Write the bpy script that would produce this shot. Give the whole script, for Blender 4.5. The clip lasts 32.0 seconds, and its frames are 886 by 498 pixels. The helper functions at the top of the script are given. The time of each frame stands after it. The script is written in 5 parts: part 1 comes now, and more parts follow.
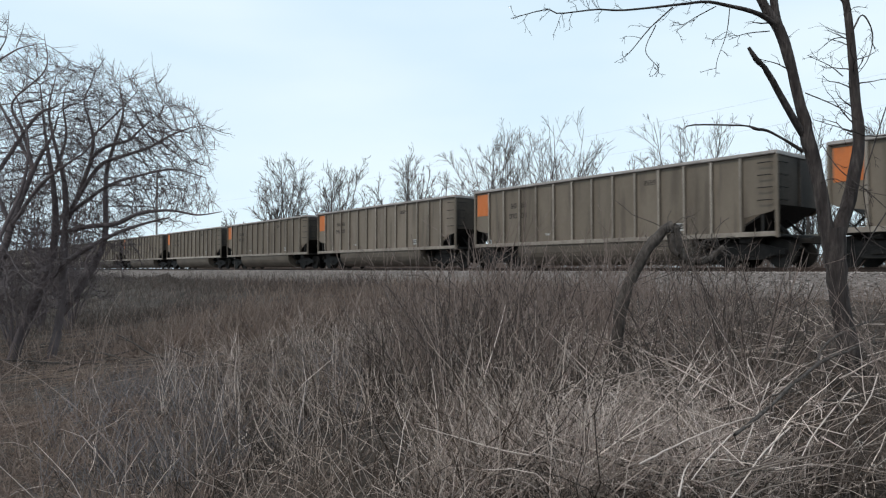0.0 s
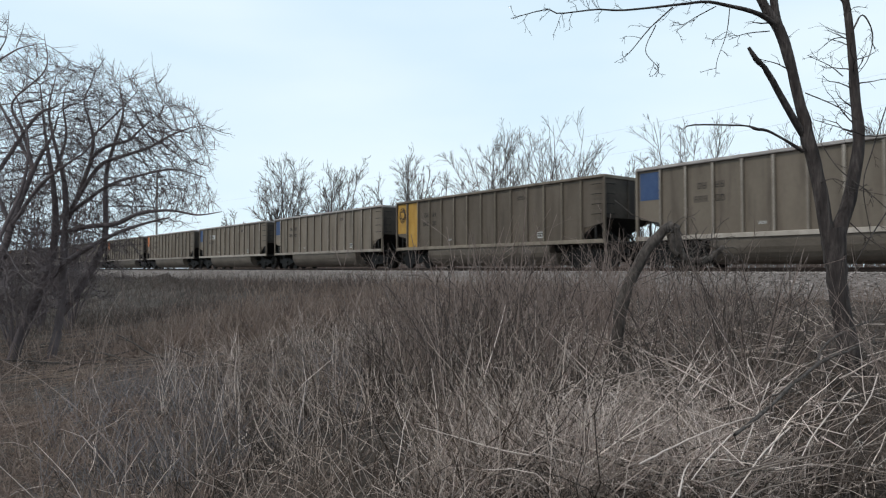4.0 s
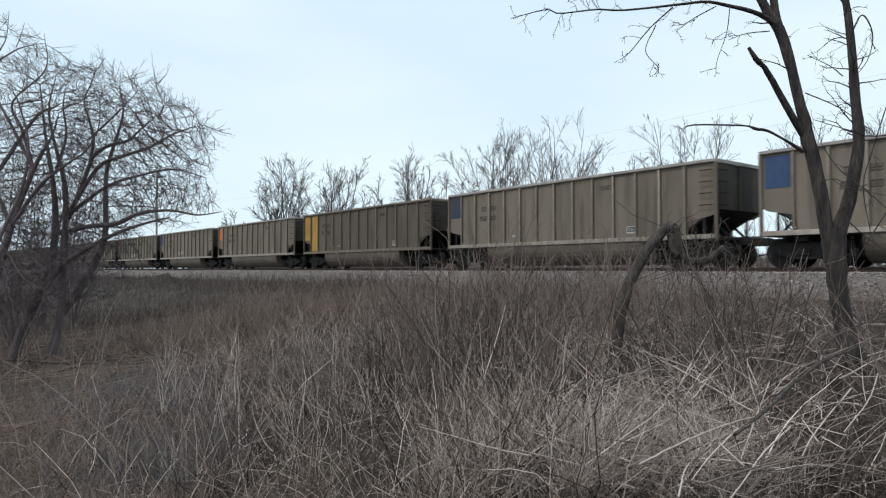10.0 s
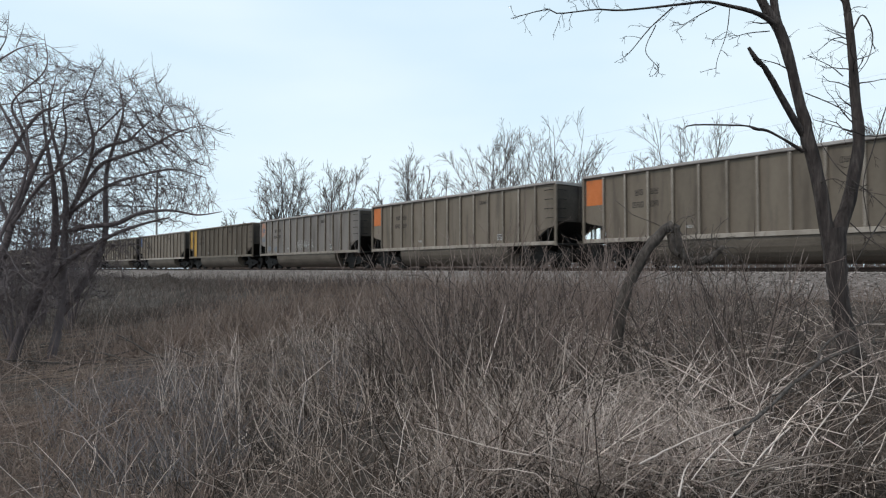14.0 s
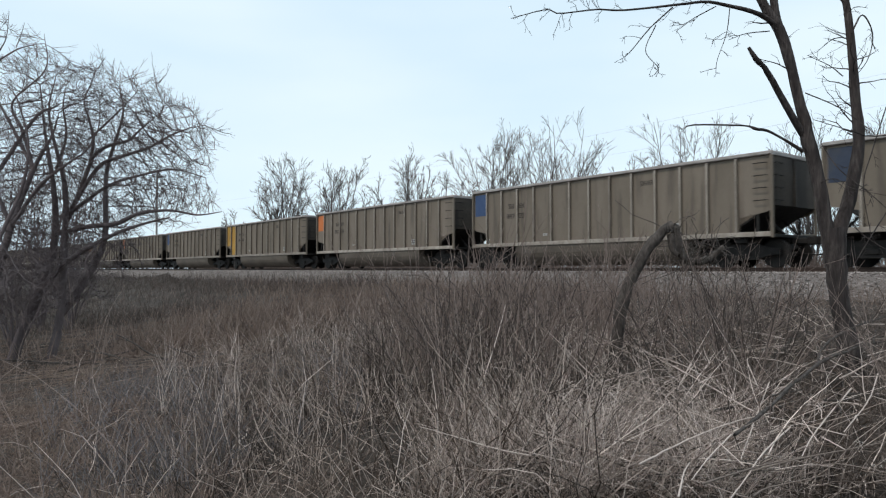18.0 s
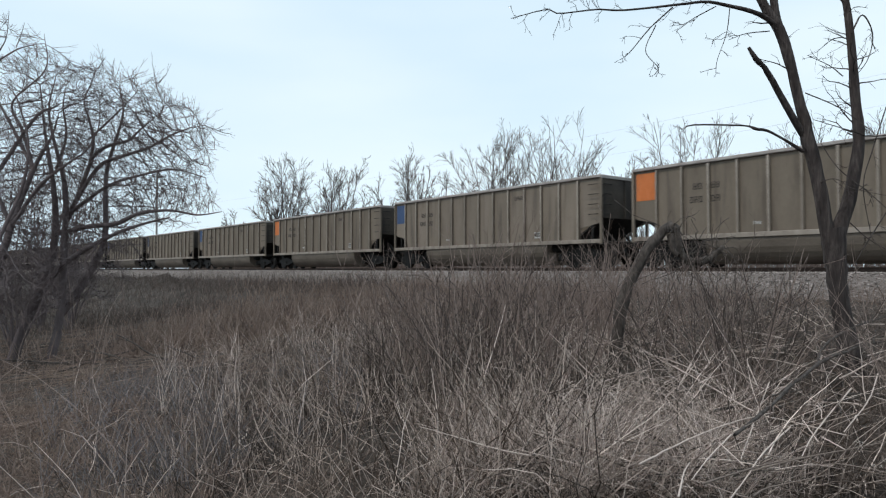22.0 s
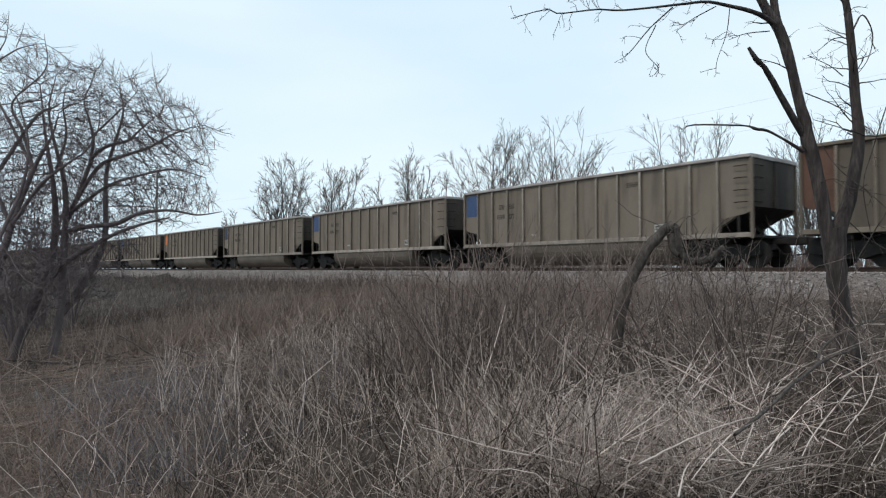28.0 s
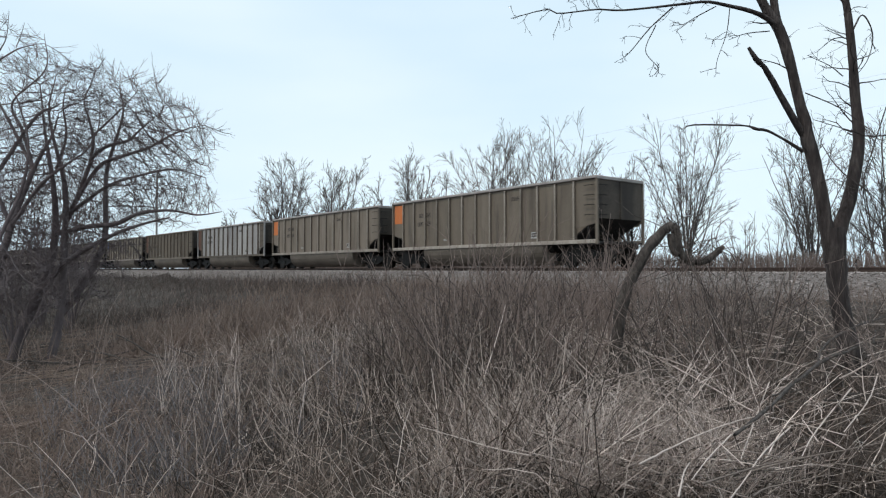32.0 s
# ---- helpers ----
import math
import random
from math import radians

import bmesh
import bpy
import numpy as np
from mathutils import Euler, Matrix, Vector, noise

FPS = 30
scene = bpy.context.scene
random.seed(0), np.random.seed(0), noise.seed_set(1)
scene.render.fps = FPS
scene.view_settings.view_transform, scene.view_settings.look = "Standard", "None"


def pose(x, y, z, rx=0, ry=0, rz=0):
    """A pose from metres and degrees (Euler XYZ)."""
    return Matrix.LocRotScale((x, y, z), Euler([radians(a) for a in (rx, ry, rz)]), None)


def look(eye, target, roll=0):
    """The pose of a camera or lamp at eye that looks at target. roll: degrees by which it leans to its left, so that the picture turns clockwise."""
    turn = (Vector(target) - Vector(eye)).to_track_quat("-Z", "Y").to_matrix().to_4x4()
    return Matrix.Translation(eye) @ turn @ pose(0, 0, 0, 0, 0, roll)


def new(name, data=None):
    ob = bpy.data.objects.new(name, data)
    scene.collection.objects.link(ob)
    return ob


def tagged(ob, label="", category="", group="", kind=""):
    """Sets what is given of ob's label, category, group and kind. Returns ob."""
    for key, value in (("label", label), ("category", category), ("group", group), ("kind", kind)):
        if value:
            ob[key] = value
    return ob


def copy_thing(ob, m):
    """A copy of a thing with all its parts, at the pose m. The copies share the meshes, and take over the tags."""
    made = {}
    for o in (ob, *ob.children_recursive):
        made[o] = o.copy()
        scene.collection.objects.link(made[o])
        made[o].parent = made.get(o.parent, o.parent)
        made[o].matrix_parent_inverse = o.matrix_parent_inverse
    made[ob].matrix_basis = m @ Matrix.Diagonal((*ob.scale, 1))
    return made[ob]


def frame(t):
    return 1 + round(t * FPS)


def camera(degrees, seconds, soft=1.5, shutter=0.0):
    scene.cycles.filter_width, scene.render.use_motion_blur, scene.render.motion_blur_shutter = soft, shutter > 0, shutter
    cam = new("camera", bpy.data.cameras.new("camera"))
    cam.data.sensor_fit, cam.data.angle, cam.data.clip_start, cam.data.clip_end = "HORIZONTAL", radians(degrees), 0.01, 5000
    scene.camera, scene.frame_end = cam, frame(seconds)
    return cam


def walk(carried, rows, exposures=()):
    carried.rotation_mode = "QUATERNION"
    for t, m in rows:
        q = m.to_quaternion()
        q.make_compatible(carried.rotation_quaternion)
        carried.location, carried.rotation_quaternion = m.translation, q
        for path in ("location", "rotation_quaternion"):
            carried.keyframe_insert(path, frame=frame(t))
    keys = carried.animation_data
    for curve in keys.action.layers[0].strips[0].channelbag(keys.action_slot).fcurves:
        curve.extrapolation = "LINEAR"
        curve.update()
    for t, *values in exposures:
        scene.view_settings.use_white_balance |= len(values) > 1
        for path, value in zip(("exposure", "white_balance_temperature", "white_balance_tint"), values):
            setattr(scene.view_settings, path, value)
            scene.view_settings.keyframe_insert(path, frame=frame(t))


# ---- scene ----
CLIP = 32.0
cam = camera(67.0, CLIP, soft=1.2, shutter=0.15)
EYE = pose(0, 0, -0.03, 91.69, 0, 0) @ pose(0, 0, 0, 0, 0, -0.06)
walk(cam, [(0.0, EYE), (CLIP, EYE)])

# ---- sky and light: a bright, thinly overcast afternoon ----
world = bpy.data.worlds.new("sky")
scene.world = world
world.use_nodes = True
wn, wl = world.node_tree.nodes, world.node_tree.links
wn.clear()
sky = wn.new("ShaderNodeTexSky")
sky.sky_type, sky.sun_disc = "NISHITA", False
sky.sun_elevation, sky.sun_rotation = radians(48), radians(232)
sky_gain = wn.new("ShaderNodeVectorMath")
sky_gain.operation = "SCALE"
sky_gain.inputs["Scale"].default_value = 0.11
wl.new(sky.outputs[0], sky_gain.inputs[0])
w_co = wn.new("ShaderNodeTexCoord")
w_map = wn.new("ShaderNodeMapping")
w_map.inputs["Scale"].default_value = (1.0, 1.0, 3.6)
wl.new(w_co.outputs["Generated"], w_map.inputs[0])
w_noise = wn.new("ShaderNodeTexNoise")
w_noise.inputs["Scale"].default_value = 1.5
w_noise.inputs["Detail"].default_value = 4.0
w_noise.inputs["Roughness"].default_value = 0.45
wl.new(w_map.outputs[0], w_noise.inputs["Vector"])
w_ramp = wn.new("ShaderNodeValToRGB")
w_ramp.color_ramp.elements[0].position, w_ramp.color_ramp.elements[1].position = 0.3, 0.7
w_ramp.color_ramp.elements[0].color = (0.68, 0.90, 1.075, 1)
w_ramp.color_ramp.elements[1].color = (0.91, 1.06, 1.135, 1)
wl.new(w_noise.outputs["Fac"], w_ramp.inputs[0])
w_mix = wn.new("ShaderNodeMix")
w_mix.data_type = "RGBA"
w_mix.inputs[0].default_value = 0.86
wl.new(sky_gain.outputs[0], w_mix.inputs[6])
wl.new(w_ramp.outputs[0], w_mix.inputs[7])
w_bg = wn.new("ShaderNodeBackground")
w_bg.inputs["Strength"].default_value = 1.0
wl.new(w_mix.outputs[2], w_bg.inputs["Color"])
w_out = wn.new("ShaderNodeOutputWorld")
wl.new(w_bg.outputs[0], w_out.inputs[0])

sun = new("sun", bpy.data.lights.new("sun", "SUN"))
sun.data.energy, sun.data.angle, sun.data.color = 1.5, radians(8), (1.0, 0.95, 0.88)
sun.matrix_world = look((0, 0, 60), (34, 27, 0))

# ---- materials ----
def surface(name, colors, rough=0.85, metal=0.0, scale=3.0, stretch=(1, 1, 1), grain=60.0, bump=0.3,
            space="Object", island=0.0, own=0.0, spots=None, bump_scale=None, bay=0.0):
    """A material with colour varied by broad noise and fine grain, by loose piece (island) and by object (own)."""
    m = bpy.data.materials.new(name)
    m.use_nodes = True
    n, l = m.node_tree.nodes, m.node_tree.links
    b = n["Principled BSDF"]
    b.inputs["Roughness"].default_value, b.inputs["Metallic"].default_value = rough, metal
    b.inputs["Specular IOR Level"].default_value = 0.3
    co = n.new("ShaderNodeTexCoord") if space == "Object" else n.new("ShaderNodeNewGeometry")
    out = co.outputs["Object"] if space == "Object" else co.outputs["Position"]
    mp = n.new("ShaderNodeMapping")
    mp.inputs["Scale"].default_value = stretch
    l.new(out, mp.inputs[0])
    big = n.new("ShaderNodeTexNoise")
    big.inputs["Scale"].default_value, big.inputs["Detail"].default_value = scale, 6.0
    l.new(mp.outputs[0], big.inputs["Vector"])
    fine = n.new("ShaderNodeTexNoise")
    fine.inputs["Scale"].default_value, fine.inputs["Detail"].default_value = grain, 3.0
    l.new(mp.outputs[0], fine.inputs["Vector"])
    fac = n.new("ShaderNodeMath")
    fac.operation = "MULTIPLY_ADD"
    fac.inputs[1].default_value = 0.3
    l.new(fine.outputs["Fac"], fac.inputs[0])
    gain = n.new("ShaderNodeMath")
    gain.operation = "MULTIPLY"
    gain.inputs[1].default_value = 0.7
    l.new(big.outputs["Fac"], gain.inputs[0])
    l.new(gain.outputs[0], fac.inputs[2])
    last = fac.outputs[0]
    if island or own:
        rnd = n.new("ShaderNodeNewGeometry").outputs["Random Per Island"] if island else n.new("ShaderNodeObjectInfo").outputs["Random"]
        mixer = n.new("ShaderNodeMix")
        mixer.inputs[0].default_value = island or own
        l.new(last, mixer.inputs[2])
        l.new(rnd, mixer.inputs[3])
        last = mixer.outputs[0]
    ramp = n.new("ShaderNodeValToRGB")
    el = ramp.color_ramp.elements
    lo, hi = (0.03, 0.97) if (island or own) > 0.5 else (0.3, 0.72)
    while len(el) < len(colors):
        el.new(0.5)
    for i, c in enumerate(colors):
        el[i].position = lo + (hi - lo) * i / max(1, len(colors) - 1)
        el[i].color = (*c, 1)
    l.new(last, ramp.inputs[0])
    col = ramp.outputs[0]
    if spots:
        tint, s_scale, s_stretch, edge, amount = spots
        smp = n.new("ShaderNodeMapping")
        smp.inputs["Scale"].default_value = s_stretch
        l.new(out, smp.inputs[0])
        sp = n.new("ShaderNodeTexNoise")
        sp.inputs["Scale"].default_value, sp.inputs["Detail"].default_value = s_scale, 5.0
        l.new(smp.outputs[0], sp.inputs["Vector"])
        rr = n.new("ShaderNodeMapRange")
        rr.inputs[1].default_value, rr.inputs[2].default_value, rr.inputs[4].default_value = edge, edge + 0.14, amount
        l.new(sp.outputs["Fac"], rr.inputs[0])
        mx = n.new("ShaderNodeMix")
        mx.data_type = "RGBA"
        mx.inputs[7].default_value = (*tint, 1)
        l.new(rr.outputs[0], mx.inputs[0])
        l.new(col, mx.inputs[6])
        col = mx.outputs[2]
    if bay:
        # sheets between the ribs differ a little in tone
        xyz = n.new("ShaderNodeSeparateXYZ")
        l.new(out, xyz.inputs[0])
        num = n.new("ShaderNodeMath")
        num.operation = "MULTIPLY_ADD"
        num.inputs[1].default_value, num.inputs[2].default_value = 1 / 1.035, 20 - 6.28 / 1.035
        l.new(xyz.outputs[0], num.inputs[0])
        whole = n.new("ShaderNodeMath")
        whole.operation = "FLOOR"
        l.new(num.outputs[0], whole.inputs[0])
        seed = n.new("ShaderNodeObjectInfo")
        add = n.new("ShaderNodeMath")
        add.operation = "MULTIPLY_ADD"
        add.inputs[1].default_value = 57.0
        l.new(seed.outputs["Random"], add.inputs[0])
        l.new(whole.outputs[0], add.inputs[2])
        white = n.new("ShaderNodeTexWhiteNoise")
        white.noise_dimensions = "1D"
        l.new(add.outputs[0], white.inputs["W"])
        tone = n.new("ShaderNodeMapRange")
        tone.inputs[3].default_value, tone.inputs[4].default_value = 1 - bay, 1 + bay
        l.new(white.outputs["Value"], tone.inputs[0])
        hsv = n.new("ShaderNodeHueSaturation")
        l.new(tone.outputs[0], hsv.inputs["Value"])
        l.new(col, hsv.inputs["Color"])
        col = hsv.outputs[0]
    l.new(col, b.inputs["Base Color"])
    if bump:
        bp = n.new("ShaderNodeBump")
        bp.inputs["Strength"].default_value, bp.inputs["Distance"].default_value = bump, bump_scale or 0.01
        l.new(fine.outputs["Fac"], bp.inputs["Height"])
        l.new(bp.outputs[0], b.inputs["Normal"])
    return m


GRIME = ((0.06, 0.047, 0.038), 1.5, (1.9, 1.0, 0.2), 0.53, 0.5)
M_BODY = surface("dusty_taupe_metal", [(0.129, 0.102, 0.0781), (0.174, 0.141, 0.109), (0.217, 0.176, 0.141)], 0.7, 0.0, 1.3, (1, 1, 0.25), 26, 0.12, own=0.24, spots=GRIME, bay=0.1)
M_GREY = surface("weathered_grey_metal", [(0.169, 0.147, 0.133), (0.228, 0.2, 0.181), (0.281, 0.249, 0.23)], 0.6, 0.0, 1.3, (1, 1, 0.25), 26, 0.12, own=0.25, spots=GRIME, bay=0.1)
M_WHITE = surface("bare_silver_metal", [(0.229, 0.209, 0.193), (0.322, 0.3, 0.284), (0.39, 0.368, 0.351)], 0.5, 0.0, 1.2, (1, 1, 0.2), 26, 0.1, spots=((0.14, 0.123, 0.12), 1.1, (1.0, 1.0, 0.3), 0.58, 0.5), bay=0.16)
# brown car sheets and panels; also stands in for shade on the rib flanks
M_BROWN = surface("dark_brown_dust_and_rib_shade", [(0.0795, 0.0614, 0.0457), (0.112, 0.0886, 0.0679), (0.138, 0.111, 0.0869)], 0.75, 0.0, 1.3, (1, 1, 0.25), 26, 0.12, spots=GRIME, bay=0.1)
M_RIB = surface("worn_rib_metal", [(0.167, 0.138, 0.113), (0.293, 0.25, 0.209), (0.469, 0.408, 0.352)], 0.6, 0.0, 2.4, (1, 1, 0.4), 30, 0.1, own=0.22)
M_RIB_OLIVE = surface("worn_rib_olive", [(0.102, 0.08, 0.0585), (0.161, 0.13, 0.098), (0.242, 0.2, 0.155)], 0.6, 0.0, 2.4, (1, 1, 0.4), 30, 0.1, own=0.22)
M_CHORD = surface("dusted_top_chord", [(0.22, 0.19, 0.172), (0.33, 0.295, 0.275), (0.44, 0.4, 0.375)], 0.6, 0.0, 2.0, (1, 1, 1), 30, 0.1)
M_END = surface("coal_stained_end_sheet", [(0.045, 0.035, 0.028), (0.095, 0.077, 0.062), (0.15, 0.123, 0.101)], 0.8, 0.0, 0.9, (1, 1, 0.4), 22, 0.1, spots=((0.03, 0.025, 0.023), 0.8, (1, 1, 0.6), 0.47, 0.7))
M_DARK = surface("greasy_black_steel", [(0.012, 0.01, 0.009), (0.022, 0.019, 0.017), (0.038, 0.032, 0.028)], 0.7, 0.2, 4.0, (1, 1, 1), 40, 0.2)
M_TUB = surface("dusty_tub_sheet", [(0.0674, 0.0537, 0.0418), (0.119, 0.0963, 0.0765), (0.167, 0.136, 0.109)], 0.65, 0.0, 1.6, (0.4, 1, 1), 26, 0.1)
M_ORANGE = surface("faded_orange_paint", [(0.42, 0.115, 0.03), (0.56, 0.16, 0.045), (0.6, 0.2, 0.075)], 0.6, 0.0, 2.2, (1, 1, 0.5), 30, 0.1, spots=((0.16, 0.12, 0.09), 1.4, (1, 1, 0.5), 0.56, 0.6))
M_ORANGE_OLD = surface("worn_off_orange_paint", [(0.36, 0.16, 0.1), (0.42, 0.19, 0.115), (0.36, 0.24, 0.19)], 0.6, 0.0, 2.2, (1, 1, 0.5), 30, 0.1, spots=((0.26, 0.25, 0.24), 1.8, (1, 1, 0.7), 0.46, 0.9))
M_BLUE = surface("faded_blue_paint", [(0.03, 0.05, 0.105), (0.042, 0.074, 0.16), (0.07, 0.105, 0.19)], 0.6, 0.0, 2.2, (1, 1, 0.5), 30, 0.1, spots=((0.1, 0.095, 0.09), 1.4, (1, 1, 0.5), 0.57, 0.6))
M_NAVY = surface("grimy_navy_paint", [(0.028, 0.034, 0.052), (0.038, 0.048, 0.075), (0.06, 0.07, 0.09)], 0.65, 0.0, 2.2, (1, 1, 0.5), 30, 0.1, spots=((0.08, 0.075, 0.07), 1.4, (1, 1, 0.5), 0.52, 0.6))
M_YELLOW = surface("dirty_yellow_paint", [(0.28, 0.145, 0.026), (0.41, 0.225, 0.042), (0.49, 0.3, 0.075)], 0.6, 0.0, 2.2, (1, 1, 0.4), 30, 0.1, spots=((0.14, 0.11, 0.07), 1.5, (1, 1, 0.35), 0.56, 0.6))
M_RUST = surface("rust_brown_paint", [(0.07, 0.036, 0.024), (0.11, 0.056, 0.038), (0.14, 0.08, 0.056)], 0.75, 0.0, 2.2, (1, 1, 0.5), 30, 0.1)
M_MARK = surface("faded_black_lettering", [(0.033, 0.0276, 0.024), (0.054, 0.0462, 0.0408)], 0.8, bump=0)
M_PALE = surface("chalky_white_marking", [(0.36, 0.35, 0.33), (0.48, 0.47, 0.45)], 0.8, bump=0)
M_RAIL = surface("rusty_rail_steel", [(0.05, 0.032, 0.025), (0.085, 0.057, 0.046)], 0.6, 0.4, 3.0)
M_TIE = surface("creosoted_tie_wood", [(0.05, 0.04, 0.036), (0.09, 0.074, 0.068), (0.13, 0.111, 0.104)], 0.9, 0.0, 4.0, (0.3, 1, 1), 40, 0.4, own=0.3)
M_STONE = surface("grey_ballast_stone", [(0.063, 0.0531, 0.0486), (0.171, 0.147, 0.134), (0.324, 0.279, 0.257), (0.45, 0.392, 0.364)], 0.9, 0.0, 9.0, grain=80, island=0.6)
M_GROUND = surface("leaf_litter_earth", [(0.0235, 0.0177, 0.0143), (0.0504, 0.0395, 0.0327), (0.0883, 0.0715, 0.0596)], 0.95, 0.0, 0.8, (1, 1, 1), 22, 0.9, space="Position", bump_scale=0.06, spots=((0.09, 0.07, 0.056), 0.9, (1, 1, 1), 0.5, 0.6))
M_BALLAST = surface("ballast_bed", [(0.099, 0.0846, 0.0774), (0.198, 0.17, 0.156), (0.297, 0.257, 0.237)], 0.95, 0.0, 14.0, (1, 1, 1), 38, 1.0, space="Position", bump_scale=0.05)
M_STRAW = surface("dry_straw_stems", [(0.016, 0.012, 0.0095), (0.065, 0.049, 0.04), (0.21, 0.162, 0.136), (0.68, 0.55, 0.47)], 0.75, 0.0, 0.5, grain=30, bump=0, space="Position", island=0.9, spots=((0.2, 0.136, 0.1), 0.45, (1, 1, 1), 0.5, 0.4))
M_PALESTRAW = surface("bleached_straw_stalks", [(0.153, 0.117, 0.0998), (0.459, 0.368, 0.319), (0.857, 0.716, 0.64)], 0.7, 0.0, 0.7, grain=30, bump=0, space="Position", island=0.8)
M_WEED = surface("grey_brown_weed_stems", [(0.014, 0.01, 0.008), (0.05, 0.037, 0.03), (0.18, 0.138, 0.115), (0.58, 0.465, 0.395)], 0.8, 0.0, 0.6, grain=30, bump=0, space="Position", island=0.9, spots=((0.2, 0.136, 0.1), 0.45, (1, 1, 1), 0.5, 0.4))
M_DARKLITTER = surface("dark_brown_litter", [(0.03, 0.022, 0.018), (0.09, 0.068, 0.056), (0.21, 0.165, 0.14)], 0.85, 0.0, 0.6, grain=30, bump=0, space="Position", island=0.8)
M_DARKWEED = surface("dark_brown_weed_stems", [(0.03, 0.023, 0.02), (0.075, 0.058, 0.05), (0.15, 0.118, 0.102)], 0.8, 0.0, 0.6, grain=30, bump=0, space="Position", island=0.7)
M_GREYWEED = surface("blue_grey_weed_stems", [(0.06, 0.054, 0.056), (0.15, 0.137, 0.142), (0.3, 0.28, 0.29)], 0.8, 0.0, 0.6, grain=30, bump=0, space="Position", island=0.8)
M_TWIG = surface("red_brown_twigs", [(0.0976, 0.0684, 0.0578), (0.202, 0.151, 0.13), (0.376, 0.294, 0.257)], 0.8, 0.0, 0.8, grain=30, bump=0, space="Position", island=0.6)
M_BARK = surface("dark_furrowed_bark", [(0.018, 0.014, 0.013), (0.05, 0.039, 0.036), (0.115, 0.094, 0.085)], 0.9, 0.0, 15.0, (1, 1, 0.2), 44, 1.0, space="Position", bump_scale=0.03)
M_GREYBARK = surface("grey_bark_limbs", [(0.0801, 0.0631, 0.0631), (0.138, 0.11, 0.11), (0.205, 0.169, 0.169)], 0.9, 0.0, 4.0, (1, 1, 0.3), 30, 0.6, space="Position", bump_scale=0.02)
M_FARBARK = surface("far_tree_bark", [(0.06, 0.0512, 0.0472), (0.096, 0.0832, 0.0768), (0.136, 0.12, 0.112)], 0.9, 0.0, 1.0, grain=20, bump=0, space="Position", island=0.4)
M_HOOK = surface("dead_grey_bark", [(0.028, 0.022, 0.019), (0.075, 0.061, 0.053), (0.15, 0.125, 0.11)], 0.9, 0.0, 15.0, (1, 1, 0.35), 44, 1.0, space="Position", bump_scale=0.03)
M_LITTER = surface("brown_short_grass", [(0.0572, 0.038, 0.0301), (0.146, 0.101, 0.0818), (0.26, 0.191, 0.157), (0.374, 0.289, 0.244)], 0.8, 0.0, 0.5, grain=30, bump=0, space="Position", island=0.6, spots=((0.21, 0.148, 0.11), 0.5, (1, 1, 1), 0.48, 0.4))
M_PALESTONE = surface("pale_limestone", [(0.4, 0.38, 0.34), (0.6, 0.57, 0.52)], 0.9, 0.0, 12.0, grain=60, bump=0.4)
M_BLUEGREY = surface("faded_blue_grey_paint", [(0.15, 0.155, 0.17), (0.2, 0.21, 0.235)], 0.8, 0.0, 3.0, bump=0)
M_POLE = surface("weathered_pole_wood", [(0.2, 0.19, 0.18), (0.28, 0.265, 0.25)], 0.9, 0.0, 3.0, (1, 1, 0.1))
M_WIRE = surface("dull_wire", [(0.3, 0.31, 0.32), (0.36, 0.37, 0.38)], 0.6, 0.3, bump=0)


# ---- building helpers ----
def link_mesh(name, mesh, material, parent=None, label="", at=None):
    mesh.materials.append(material)
    ob = new(name, mesh)
    if parent is not None:
        ob.parent = parent
    if at is not None:
        ob.matrix_basis = at
    if label:
        ob["label"] = label
    return ob


def part(name, bm, material, parent, label="", at=None):
    mesh = bpy.data.meshes.new(name)
    bm.to_mesh(mesh)
    bm.free()
    return link_mesh(name, mesh, material, parent, label, at)


def again(name, ob, at, parent=None):
    """One more piece on the mesh of ob."""
    o = new(name, ob.data)
    o.parent = ob.parent if parent is None else parent
    o.matrix_basis = at
    return o


def box(bm, x0, x1, y0, y1, z0, z1, bevel=0.0):
    r = bmesh.ops.create_cube(bm, size=1.0, matrix=Matrix.Translation(((x0 + x1) / 2, (y0 + y1) / 2, (z0 + z1) / 2)) @ Matrix.Diagonal((x1 - x0, y1 - y0, z1 - z0, 1)))
    if bevel:
        edges = list({e for v in r["verts"] for e in v.link_edges})
        bmesh.ops.bevel(bm, geom=edges, offset=bevel, segments=1, affect="EDGES")
    return bm


def prism(bm, outline, axis, a, b):
    """A solid of that outline, from a to b along the axis: outline in (x, z) along y, or in (y, z) along x."""
    def at(p, q):
        return (q, p[0], p[1]) if axis == "x" else (p[0], q, p[1])
    lo, hi = [bm.verts.new(at(p, a)) for p in outline], [bm.verts.new(at(p, b)) for p in outline]
    bm.faces.new(lo), bm.faces.new(hi[::-1])
    for i in range(len(lo)):
        j = (i + 1) % len(lo)
        bm.faces.new((lo[j], lo[i], hi[i], hi[j]))
    bmesh.ops.recalc_face_normals(bm, faces=bm.faces)
    return bm


def rod(bm, p, q, r, sides=6):
    p, q = Vector(p), Vector(q)
    m = Matrix.Translation((p + q) / 2) @ (q - p).to_track_quat("Z", "Y").to_matrix().to_4x4()
    bmesh.ops.create_cone(bm, cap_ends=True, segments=sides, radius1=r, radius2=r, depth=(q - p).length, matrix=m)
    return bm


